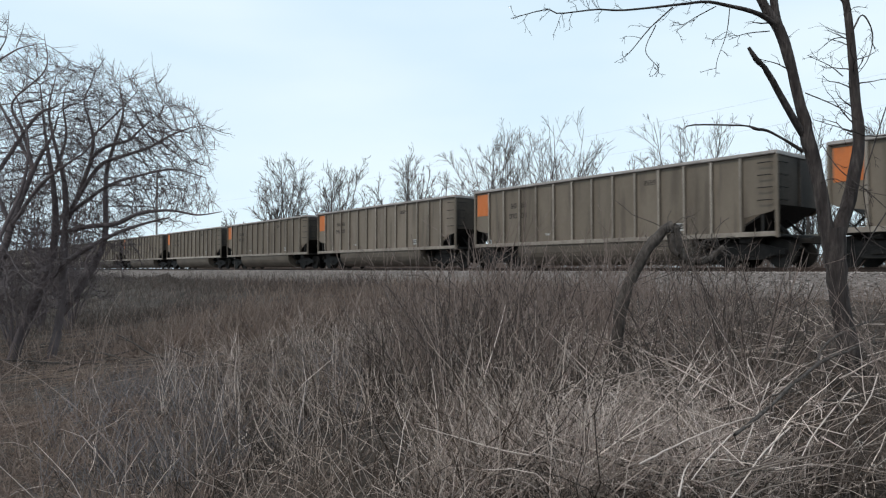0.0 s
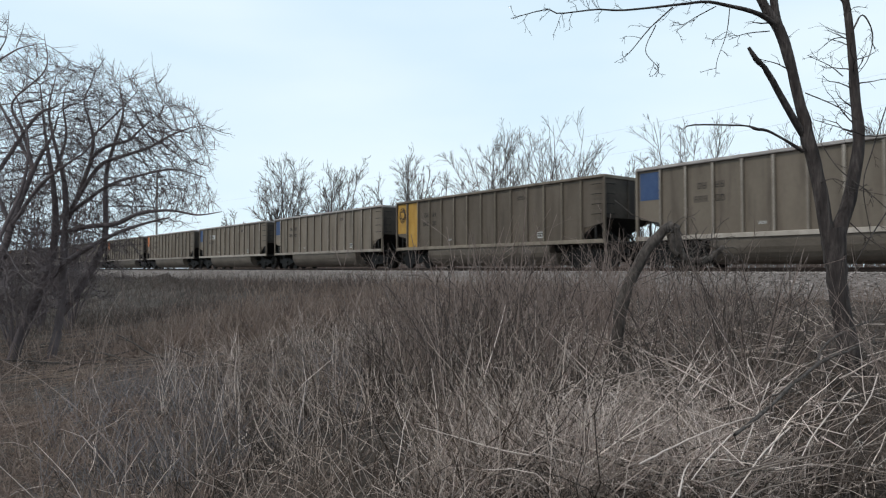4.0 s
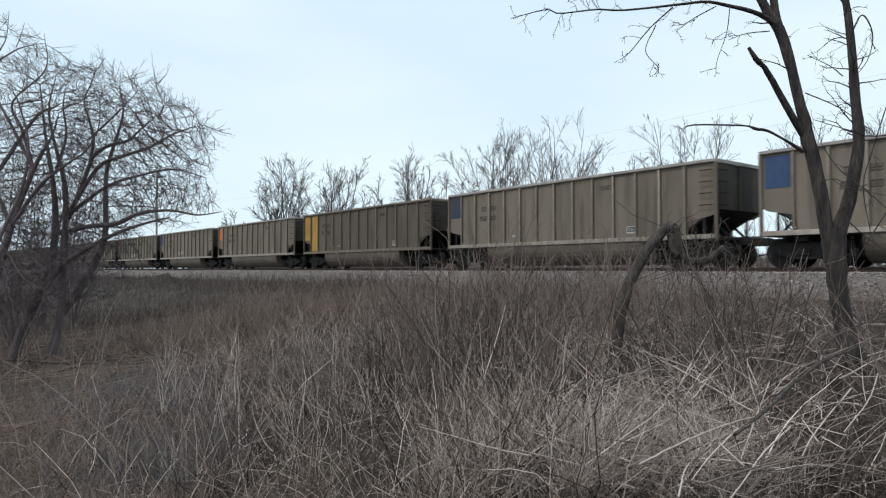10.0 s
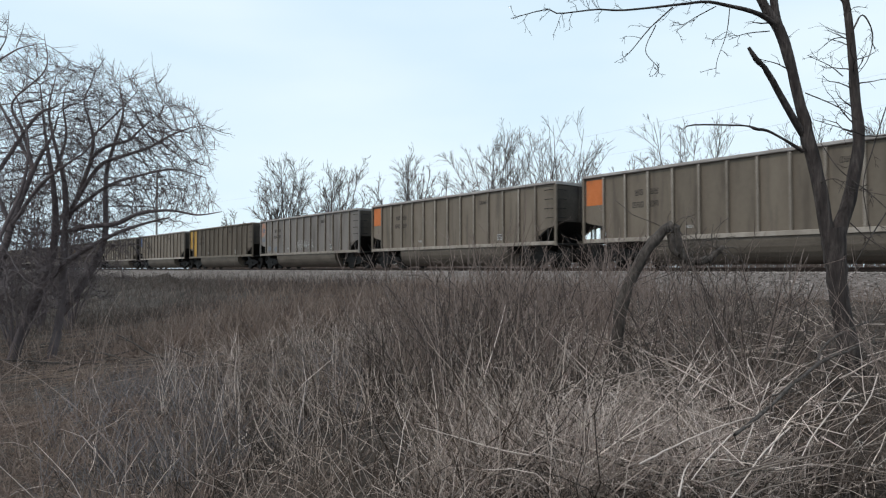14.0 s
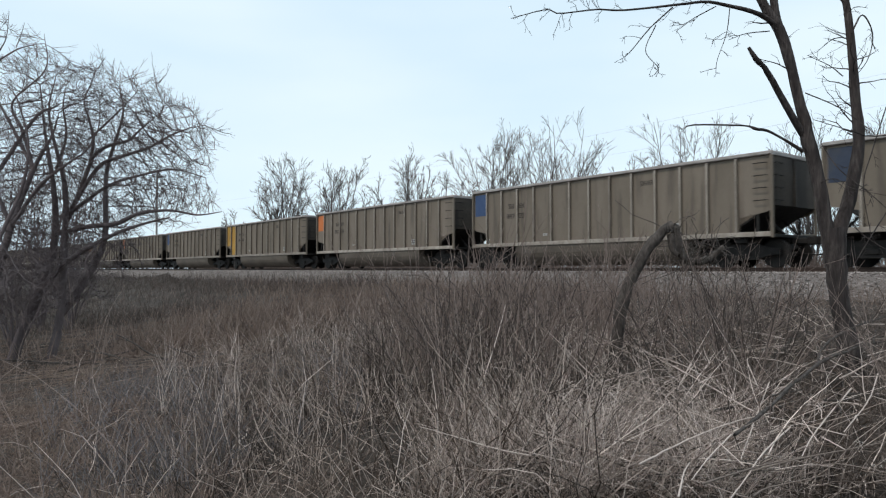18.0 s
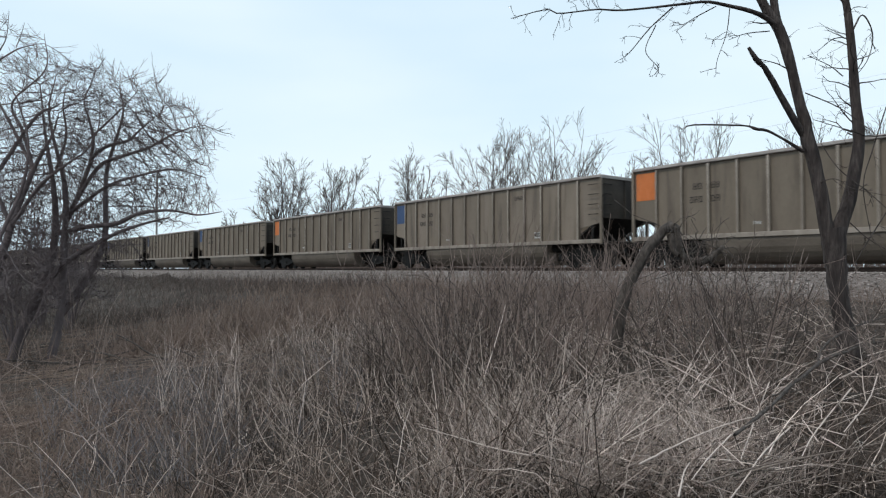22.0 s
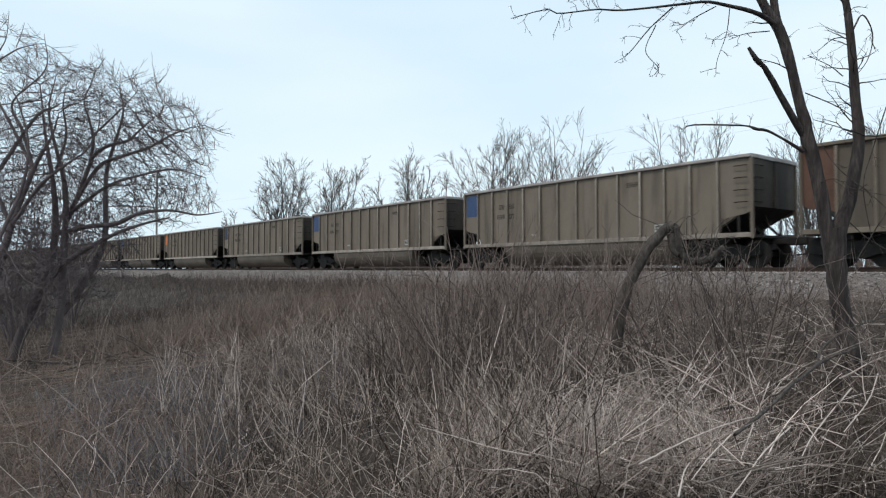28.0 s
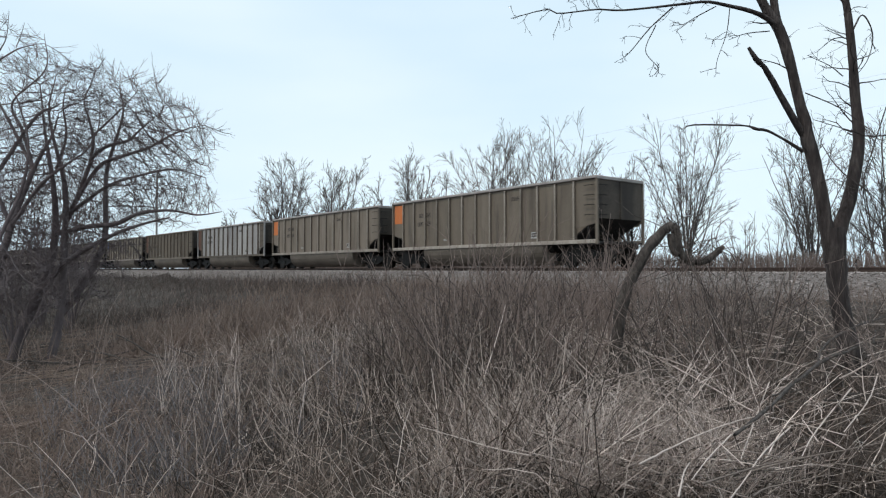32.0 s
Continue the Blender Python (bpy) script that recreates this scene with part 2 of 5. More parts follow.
def quads_mesh(name, verts, quads, smooth=True):
    me = bpy.data.meshes.new(name)
    me.vertices.add(len(verts))
    me.vertices.foreach_set("co", np.ascontiguousarray(verts, dtype=np.float32).ravel())
    n = len(quads)
    me.loops.add(n * 4)
    me.loops.foreach_set("vertex_index", np.ascontiguousarray(quads, dtype=np.int32).ravel())
    me.polygons.add(n)
    me.polygons.foreach_set("loop_start", np.arange(0, n * 4, 4, dtype=np.int32))
    me.polygons.foreach_set("use_smooth", np.full(n, smooth))
    me.update(calc_edges=True)
    return me


def tube_arrays(paths, radii, sides):
    """Tapered tubes along the paths (N, K, 3)."""
    n, k, _ = paths.shape
    tan = np.gradient(paths, axis=1)
    tan /= np.linalg.norm(tan, axis=2, keepdims=True) + 1e-9
    ref = np.where(np.abs(tan[:, :1, 2:3]) > 0.8, np.array([1.0, 0.1, 0.0]), np.array([0.05, 0.1, 1.0]))
    a = np.cross(tan, np.broadcast_to(ref, tan.shape))
    a /= np.linalg.norm(a, axis=2, keepdims=True) + 1e-9
    b = np.cross(tan, a)
    ang = np.arange(sides) * 2 * np.pi / sides
    ring = a[:, :, None] * np.cos(ang)[None, None, :, None] + b[:, :, None] * np.sin(ang)[None, None, :, None]
    verts = (paths[:, :, None] + ring * radii[:, :, None, None]).reshape(-1, 3)
    i = np.arange(n * k * sides).reshape(n, k, sides)
    j = np.roll(i, -1, axis=2)
    quads = np.stack([i[:, :-1], j[:, :-1], j[:, 1:], i[:, 1:]], axis=-1).reshape(-1, 4)
    return verts, quads


def tubes(name, groups):
    """One mesh of several groups (paths, radii, sides)."""
    vs, qs, base = [], [], 0
    for paths, radii, sides in groups:
        v, q = tube_arrays(paths, radii, sides)
        vs.append(v), qs.append(q + base)
        base += len(v)
    return quads_mesh(name, np.concatenate(vs), np.concatenate(qs))


def unit(v):
    return v / (np.linalg.norm(v, axis=-1, keepdims=True) + 1e-9)


def shoots(rng, start, way, length, r0, r1, k=4, wiggle=0.12, rise=0.0):
    """Wandering paths from start along way; rise bends them up, a negative rise lets them droop."""
    n = len(start)
    pts, p, d = [start], start, unit(way)
    step = (length / (k - 1))[:, None]
    for _ in range(k - 1):
        d = unit(d + rng.normal(0, wiggle, (n, 3)) + np.array([0, 0, rise]))
        p = p + d * step
        pts.append(p)
    paths = np.stack(pts, axis=1)
    f = np.linspace(0, 1, k)[None, :]
    return paths, r0[:, None] * (1 - f) + r1[:, None] * f


def branch_off(rng, paths, radii, count, lo, hi, ratio, spread, rise=0.05, k=4, wiggle=0.15, thin=0.55, least=0.003, lengths=None, short=0.0):
    """Side branches: count from each path, between lo and hi of its length."""
    n, kk, _ = paths.shape
    u = lo + (hi - lo) * rng.random(n * count)
    who = np.repeat(np.arange(n), count)
    x = u * (kk - 1)
    i = np.minimum(x.astype(int), kk - 2)
    f = (x - i)[:, None]
    p = paths[who, i] * (1 - f) + paths[who, i + 1] * f
    r = radii[who, i] * (1 - f[:, 0]) + radii[who, i + 1] * f[:, 0]
    t = unit(paths[who, i + 1] - paths[who, i])
    side = unit(np.cross(t, rng.normal(0, 1, t.shape)))
    way = t * (1 - spread) + side * spread
    full = np.linalg.norm(np.diff(paths, axis=1), axis=2).sum(axis=1)[who] if lengths is None else np.full(len(who), lengths)
    length = full * ratio * (1.1 - 0.5 * u) * rng.uniform(0.6, 1.3, len(who))
    length = np.maximum(length, short * rng.uniform(0.7, 1.2, len(who)))
    r0 = np.maximum(r * thin, least)
    return shoots(rng, p, way, length, r0, np.maximum(r0 * 0.16, least * 0.6), k, wiggle, rise)


def grow(rng, roots, before, goals, step, reach, kill, lift=0.05, wander=0.12, rounds=140):
    """Twigs that grow from the roots towards goal points, each goal dropped once it is reached. before: parent of each root."""
    pos, parent = [np.array(p, float) for p in roots], list(before)
    near = np.full(len(goals), -1)
    dist = np.full(len(goals), 1e9)
    fresh, base = np.array(pos), 0
    for _ in range(rounds):
        for a in range(0, len(fresh), 200):
            part_d = np.linalg.norm(goals[:, None] - fresh[None, a:a + 200], axis=2)
            k = part_d.argmin(1)
            d = part_d[np.arange(len(goals)), k]
            better = d < dist
            near[better], dist[better] = base + a + k[better], d[better]
        alive = dist > kill
        goals, near, dist = goals[alive], near[alive], dist[alive]
        pull = dist < reach
        if not pull.any():
            break
        who, slot = np.unique(near[pull], return_inverse=True)
        acc = np.zeros((len(who), 3))
        here = np.array([pos[w] for w in who])
        np.add.at(acc, slot, unit(goals[pull] - here[slot]))
        way = unit(unit(acc) + rng.normal(0, wander, acc.shape) + np.array([0, 0, lift]))
        fresh = here + way * step
        # a node that only repeats an earlier twig stops, and its goals with it
        have = np.array(pos)
        room = np.array([((have - q) ** 2).sum(1).min() for q in fresh]) > (0.55 * step) ** 2
        goals, near, dist = (v[~np.isin(near, who[~room]) | ~pull] for v in (goals, near, dist))
        who, fresh = who[room], fresh[room]
        if not len(who):
            break
        base = len(pos)
        pos.extend(fresh)
        parent.extend(int(w) for w in who)
        if len(pos) > 60000:
            break
    return np.array(pos), np.array(parent)


def twig_segments(pos, parent, tip, power=2.3, most=1.0, skip=0):
    """Tapered pieces from every node to its parent, thick where many twigs meet."""
    n = len(pos)
    load, heir, top = np.zeros(n), np.full(n, -1), np.zeros(n)
    for i in range(n - 1, -1, -1):
        if load[i] == 0:
            load[i] = tip ** power
        p = parent[i]
        if p >= 0:
            load[p] += load[i]
            if load[i] > top[p]:
                top[p], heir[p] = load[i], i
    rad = np.minimum(load ** (1 / power), most)
    kid = np.array([i for i in range(skip, n) if parent[i] >= 0])
    par = parent[kid]
    r0 = np.where(heir[par] == kid, rad[par], rad[kid] * 1.1)
    r0 = np.minimum(r0, rad[kid] * 1.5)
    return np.stack([pos[par], pos[kid]], axis=1), np.stack([r0, rad[kid]], axis=1), rad[kid]


def in_lobes(rng, lobes):
    """Goal points in uneven rounded lobes (x, y, z, half width, half depth, half height, count)."""
    out = []
    for x, y, z, a, b, c, n in lobes:
        v = unit(rng.normal(0, 1, (n, 3)))
        bulge = 1 + 0.16 * np.sin(4.1 * v[:, 0] + x) * np.sin(5.3 * v[:, 2] + z) + 0.1 * np.sin(9 * v[:, 0] - 7 * v[:, 2])
        r = (rng.random(n) ** 0.42) * bulge
        out.append(np.array([x, y, z]) + v * r[:, None] * np.array([a, b, c]))
    return np.concatenate(out)


def smooth_path(points, k):
    """A rounded curve of k points through the given ones (x, y, z, radius)."""
    pts = np.array(points, dtype=float)
    n = len(pts)
    pad = np.vstack([2 * pts[0] - pts[1], pts, 2 * pts[-1] - pts[-2]])
    out = []
    for u in np.linspace(0, n - 1 - 1e-6, k):
        i = int(u)
        f = u - i
        a, b, c, d = pad[i], pad[i + 1], pad[i + 2], pad[i + 3]
        out.append(0.5 * (2 * b + (c - a) * f + (2 * a - 5 * b + 4 * c - d) * f * f + (3 * b - a - 3 * c + d) * f ** 3))
    out = np.array(out)
    return out[None, :, :3], np.maximum(out[None, :, 3], 0.003)


# ---- the line of the track: a wide curve ----
TURN, NEAR, BEND = radians(36.83), 22.54, 0.00078
AWAY = np.array([-math.sin(TURN), math.cos(TURN)])
SIDE = np.array([-math.cos(TURN), -math.sin(TURN)])
CENTRE = -SIDE * NEAR + SIDE / BEND


def on_track(s, off=0.0, z=0.0):
    """Place and heading (degrees) at s metres along the track, off metres to its near side."""
    a = BEND * s
    way, side = AWAY * math.cos(a) + SIDE * math.sin(a), SIDE * math.cos(a) - AWAY * math.sin(a)
    p = CENTRE - side * (1 / BEND - off)
    return p[0], p[1], z, math.degrees(math.atan2(way[1], way[0]))


def from_track(x, y):
    return 1 / BEND - np.hypot(x - CENTRE[0], y - CENTRE[1])


def rumple(x, y):
    return (0.06 * np.sin(1.1 * x + 0.7 * y + 1.0) * np.sin(0.9 * y - 0.5 * x) + 0.035 * np.sin(2.7 * x - 1.9 * y) + 0.02 * np.sin(5.3 * x + 4.1 * y + 2.0))


def grassy(x, y):
    """0 on the dark litter under the spreading tree and down the slope beside it, 1 on the grass."""
    return np.clip((x + 6.6 + 0.22 * (y - 11)) / 1.6 + 0.5, 0, 1)


def gullies(x, y):
    """Low ridges and washed furrows that run down the slope."""
    v, w = AWAY[0] * x + AWAY[1] * y, SIDE[0] * x + SIDE[1] * y
    return 0.09 * np.sin(4.0 * v + 1.1 * np.sin(0.8 * w)) + 0.05 * np.sin(7.3 * v + 1.7 * np.sin(0.5 * w) + 1.0)


def ground_z(x, y):
    x, y = np.asarray(x, float), np.asarray(y, float)
    d = from_track(x, y)
    z = np.interp(d, [-60, -14, -3.6, -2.2, 2.3, 3.9, 9.0, 24.0, 60.0], [-2.4, -2.2, -0.85, -0.2, -0.2, -0.85, -1.02, -1.55, -1.7])
    ditch = np.clip((-x - 1.5) * 0.1, 0, 1.5) * np.clip((d - 5) / 7, 0, 1) * np.clip((400 - np.hypot(x, y)) / 200, 0, 1)
    z = z + gullies(x, y) * (1 - grassy(x, y)) * np.clip((d - 6) / 4, 0, 1) * np.clip((45 - y) / 20, 0, 1)
    return z - ditch + rumple(x, y) * np.clip((np.abs(d) - 3.2) / 2, 0, 1) * np.clip((220 - np.hypot(x, y)) / 100, 0, 1)


# ---- ground, ballast, rails and ties ----
def build_ground():
    u = np.concatenate([-np.geomspace(2600, 30, 34), np.linspace(-29, 34, 230), np.geomspace(35, 2600, 34)])
    v = np.concatenate([-np.geomspace(2600, 6, 24), np.linspace(-5, 60, 250), np.geomspace(61, 2600, 44)])
    gx, gy = np.meshgrid(u, v)
    gz = ground_z(gx, gy) - 0.02
    verts = np.stack([gx, gy, gz], axis=-1).reshape(-1, 3)
    i = np.arange(gx.size).reshape(gx.shape)
    quads = np.stack([i[:-1, :-1], i[:-1, 1:], i[1:, 1:], i[1:, :-1]], axis=-1).reshape(-1, 4)
    ob = link_mesh("ground", quads_mesh("ground", verts, quads), M_GROUND)
    tagged(ob, "brown bank of bare earth and leaf litter under dry brush", "ground", kind="structure")


def sweep(name, outline, s0, s1, step, material, parent=None, label=""):
    """A profile (offset, height) drawn along the track."""
    rows = []
    for s in np.arange(s0, s1 + step / 2, step):
        a, b = on_track(s, 0), on_track(s, 1)
        rows.append([(a[0] + (b[0] - a[0]) * o, a[1] + (b[1] - a[1]) * o, h) for o, h in outline])
    verts = np.array(rows)
    n, k, _ = verts.shape
    i = np.arange(n * k).reshape(n, k)
    j = np.roll(i, -1, axis=1)
    quads = np.stack([i[:-1], i[1:], j[1:], j[:-1]], axis=-1).reshape(-1, 4)
    return link_mesh(name, quads_mesh(name, verts.reshape(-1, 3), quads, False), material, parent, label)


def build_track():
    track = new("railway_track")
    tagged(track, "single curved railway track on grey stone ballast", "railway track", kind="structure")
    sweep("ballast_bed", [(-4.2, -0.98), (-2.3, -0.18), (2.4, -0.18), (4.2, -0.94), (4.2, -1.3), (-4.2, -1.3)], -620, 420, 5, M_BALLAST, track)
    rail = [(-0.07, -0.17), (-0.07, -0.155), (-0.012, -0.135), (-0.012, -0.05), (-0.037, -0.035), (-0.037, -0.004), (-0.03, 0), (0.03, 0), (0.037, -0.004), (0.037, -0.035), (0.012, -0.05), (0.012, -0.135), (0.07, -0.155), (0.07, -0.17)]
    for side in (-1, 1):
        sweep("rail", [(side * 0.755 + o, h) for o, h in rail], -620, 420, 4, M_RAIL, track)
    first = None
    for i in range(260):
        x, y, z, turn = on_track(-30 + i * 0.5, 0, -0.265)
        at = pose(x, y, z, 0, 0, turn + random.uniform(-1, 1))
        if first is None:
            first = part("tie", box(bmesh.new(), -0.11, 0.11, -1.29, 1.29, -0.09, 0.09, 0.012), M_TIE, track, at=at)
        else:
            again("tie", first, at)
    # loose stones on the bed and its shoulder
    rng = np.random.default_rng(5)
    n = 30000
    s = -12 + 75 * rng.random(n) ** 1.5
    off = np.where(rng.random(n) < 0.75, rng.uniform(1.4, 4.6, n), rng.uniform(-2.4, 1.4, n))
    a = BEND * s
    side = SIDE[None] * np.cos(a)[:, None] - AWAY[None] * np.sin(a)[:, None]
    p = CENTRE[None] - side * (1 / BEND - off)[:, None]
    z = np.interp(off, [-2.3, 2.4, 4.2, 5.0], [-0.18, -0.18, -0.94, -1.0])
    size = rng.uniform(0.022, 0.062, n)
    shape = np.array([[1, 0, 0], [0, 1, 0], [-1, 0, 0], [0, -1, 0], [0, 0, 0.8], [0, 0, -0.8]], float)
    v = shape[None] * size[:, None, None] * rng.uniform(0.6, 1.35, (n, 6, 3))
    spin = rng.uniform(0, 6.28, n)
    c, t = np.cos(spin)[:, None], np.sin(spin)[:, None]
    v = np.stack([v[..., 0] * c - v[..., 1] * t, v[..., 0] * t + v[..., 1] * c, v[..., 2]], -1)
    v += np.concatenate([p, z[:, None] + 0.012], 1)[:, None]
    base = np.arange(n)[:, None, None] * 6
    tri = np.array([[0, 1, 4], [1, 2, 4], [2, 3, 4], [3, 0, 4], [1, 0, 5], [2, 1, 5], [3, 2, 5], [0, 3, 5]])
    me = bpy.data.meshes.new("ballast_stones")
    me.from_pydata(v.reshape(-1, 3).tolist(), [], (base + tri[None]).reshape(-1, 3).tolist())
    tagged(link_mesh("ballast_stones", me, M_STONE), "loose grey crushed stone along the track", "gravel", kind="stuff")


build_ground()
build_track()


# ---- the coal train ----
PITCH, BODY = 16.18, 14.62
HALF, OUT, TOP, SILL = BODY / 2, 1.575, 3.72, 1.05
RIB_1, RIB_STEP, RIBS = 1.03, 1.035, 13
WHEEL_R, AXLE = 0.457, 0.89


def bars(bm, x0, x1, z0, z1, n, y, rng):
    """Plain strokes in place of n characters."""
    w = (x1 - x0) / n
    t = max(0.014, 0.18 * w)
    for i in range(n):
        a, b = x0 + w * (i + 0.14), x0 + w * (i + 0.86)
        box(bm, a, a + t, y, y + 0.006, z0, z1)
        box(bm, b - t, b, y, y + 0.006, z0, z1)
        for z in rng.sample((z0, (z0 + z1 - t) / 2, z1 - t), 2):
            box(bm, a + t, b - t, y, y + 0.006, z, z + t)


def gondola(livery, style, seed, marks="plain"):
    """A bathtub coal gondola. Its front end points along x, its near side along y."""
    rng = random.Random(seed)
    sheet = {"taupe": M_BODY, "grey": M_GREY, "silver": M_WHITE, "brown": M_BROWN}[style]
    rib_m = {"taupe": M_RIB, "grey": M_RIB, "silver": M_BROWN, "brown": M_RIB_OLIVE}[style]
    car = new("coal_gondola")
    f = HALF
    # side sheets, cut away low down at both ends
    cut = 1.02
    outline = [(-f, TOP - 0.1), (-f, 1.9), (-f + 0.2, 1.78), (-f + cut + 0.05, 1.62), (-f + cut + 0.1, SILL + 0.1), (f - cut - 0.1, SILL + 0.1), (f - cut - 0.05, 1.62), (f - 0.2, 1.78), (f, 1.9), (f, TOP - 0.1)]
    for s in (1, -1):
        part("side_sheet", prism(bmesh.new(), outline, "y", s * (OUT - 0.15), s * (OUT - 0.1)), sheet, car)
        part("side_sill", box(bmesh.new(), -f + 0.05, f - 0.05, min(s * (OUT - 0.13), s * (OUT - 0.005)), max(s * (OUT - 0.13), s * (OUT - 0.005)), SILL - 0.06, SILL + 0.1, 0.012), rib_m, car)
        part("top_chord", box(bmesh.new(), -f, f, min(s * (OUT - 0.16), s * OUT), max(s * (OUT - 0.16), s * OUT), TOP - 0.115, TOP, 0.02), M_CHORD if style != "brown" else M_BODY, car)
    # ribs
    # ribs, with the shade of their flanks put into the colour
    bm = bmesh.new()
    box(bm, -0.05, 0.05, 0, 0.1, SILL + 0.1, TOP - 0.14)
    for v in bm.verts:
        if v.co.y > 0.03:
            v.co.x *= 0.7
    rib = None
    for i in range(RIBS):
        x = f - RIB_1 - i * RIB_STEP
        for s in (1, -1):
            at = pose(x, s * (OUT - 0.1), 0, 0, 0, 0 if s > 0 else 180)
            if rib is None:
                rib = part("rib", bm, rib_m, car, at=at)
                # shaded flanks painted dark brown, only the outer face keeps the rib colour
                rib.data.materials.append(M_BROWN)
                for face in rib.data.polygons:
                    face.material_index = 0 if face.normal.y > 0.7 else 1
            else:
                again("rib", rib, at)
    # ends: upright above, sloping inward below, with a cross chord and corner posts
    for s in (1, -1):
        wall = [(s * f, TOP - 0.1), (s * f, 2.0), (s * (f - 0.05), 2.03), (s * (f - 0.05), TOP - 0.1)]
        slope = [(s * f, 2.0), (s * (f - 1.5), 1.1), (s * (f - 1.56), 1.14), (s * (f - 0.05), 2.03)]
        part("slope_sheet", prism(bmesh.new(), slope, "y", -OUT + 0.16, OUT - 0.16), M_DARK, car, "coal-blackened slope sheet")
        part("end_sheet", prism(bmesh.new(), wall, "y", -OUT + 0.06, OUT - 0.06), M_END, car)
        part("end_chord", box(bmesh.new(), min(s * f, s * (f + 0.05)), max(s * f, s * (f + 0.05)), -OUT + 0.02, OUT - 0.02, TOP - 0.14, TOP - 0.005, 0.015), M_CHORD if style != "brown" else M_BODY, car)
        part("end_stiffener", box(bmesh.new(), min(s * f, s * (f + 0.05)), max(s * f, s * (f + 0.05)), -0.05, 0.05, 2.0, TOP - 0.14, 0.01), M_END, car)
        part("end_platform", box(bmesh.new(), min(s * (f - 1.3), s * (f + 0.02)), max(s * (f - 1.3), s * (f + 0.02)), -OUT + 0.03, OUT - 0.03, 0.98, 1.07, 0.01), M_DARK, car)
        for w in (1, -1):
            bm = box(bmesh.new(), s * f - 0.05, s * f + 0.05, w * (OUT - 0.06) - 0.05, w * (OUT - 0.06) + 0.05, 0.95, TOP - 0.14, 0.008)
            part("corner_post", bm, sheet, car)
            bm = box(bmesh.new(), s * (f - 0.5) - 0.035, s * (f - 0.5) + 0.035, w * (OUT - 0.14) - 0.03, w * (OUT - 0.14) + 0.03, 1.07, 1.72)
            part("end_strut", bm, M_DARK, car)
            part("cross_brace", rod(bmesh.new(), (s * (f - 0.1), w * 0.5, 1.07), (s * (f - 0.7), w * 0.5, 1.66), 0.05), M_DARK, car)
        # coupler
        bm = box(bmesh.new(), min(s * (f - 0.6), s * (f + 0.55)), max(s * (f - 0.6), s * (f + 0.55)), -0.09, 0.09, 0.78, 0.96, 0.02)
        box(bm, min(s * (f + 0.45), s * (f + 0.775)), max(s * (f + 0.45), s * (f + 0.775)), -0.16, 0.16, 0.73, 1.01, 0.04)
        part("coupler", bm, M_DARK, car)
        part("air_hose", rod(rod(bmesh.new(), (s * (f + 0.1), 0.35, 0.8), (s * (f + 0.4), 0.3, 0.45), 0.025), (s * (f + 0.4), 0.3, 0.45), (s * (f + 0.75), 0.3, 0.4), 0.025), M_DARK, car)
    # ladders: at the right-hand end of each side, and round the corner
    rung = None
    for s in (1, -1):
        for i in range(6):
            z = 1.35 + i * 0.4
            if i > 1 or s < 0:
                bm = bmesh.new()
                if rung is None:
                    rod(bm, (-0.21, 0, 0), (0.21, 0, 0), 0.016)
                    rod(bm, (-0.21, 0, 0), (-0.21, -0.09, 0), 0.014, 4)
                    rod(bm, (0.21, 0, 0), (0.21, -0.09, 0), 0.014, 4)
                    rung = part("ladder_rung", bm, M_DARK, car, at=pose(s * (-f + 0.36), s * (OUT + 0.03), z, 0, 0, 0 if s > 0 else 180))
                else:
                    bm.free()
                    again("ladder_rung", rung, pose(s * (-f + 0.36), s * (OUT + 0.03), z, 0, 0, 0 if s > 0 else 180))
                again("ladder_rung", rung, pose(s * (-f - 0.1), s * (OUT - 0.4), z, 0, 0, 90 if s > 0 else -90))
    # floor, centre sill, the two tubs between the trucks
    part("floor_sheet", box(bmesh.new(), -f + 1.5, f - 1.5, -OUT + 0.1, OUT - 0.1, 1.09, 1.14), M_END, car)
    part("centre_sill", box(bmesh.new(), -f + 0.1, f - 0.1, -0.3, 0.3, 0.6, 1.0, 0.02), M_DARK, car)
    for s in (1, -1):
        ring = []
        for i in range(13):
            a = math.pi + math.pi * i / 12
            ring.append((s * 0.83 + 0.68 * math.cos(a), 0.86 + 0.75 * math.sin(a)))
        ring += [(s * 0.83 + 0.68, 1.0), (s * 0.83 - 0.68, 1.0)]
        part("tub", prism(bmesh.new(), ring, "x", -f + 3.0, f - 2.95), M_TUB, car)
    for s in (1, -1):
        part("body_bolster", box(bmesh.new(), s * 6.17 - 0.2, s * 6.17 + 0.2, -1.35, 1.35, 0.8, 1.02, 0.02), M_DARK, car)
    bm = bmesh.new()
    bmesh.ops.create_cone(bm, cap_ends=True, segments=14, radius1=0.2, radius2=0.2, depth=1.0, matrix=pose(-4.1, 0.95, 0.86, 0, 90, 0))
    part("air_reservoir", bm, M_DARK, car)
    for s in (1, -1):
        part("brake_rigging", box(box(bmesh.new(), s * 4.75 - 0.12, s * 4.75 + 0.12, -1.1, 1.1, 0.3, 0.6, 0.03), s * 4.62 - 0.2, s * 4.62 + 0.2, -0.7, 0.7, 0.5, 1.0, 0.03), M_DARK, car)
    part("brake_rod", rod(bmesh.new(), (-5.0, 0.6, 0.6), (5.0, 0.6, 0.6), 0.02), M_DARK, car)
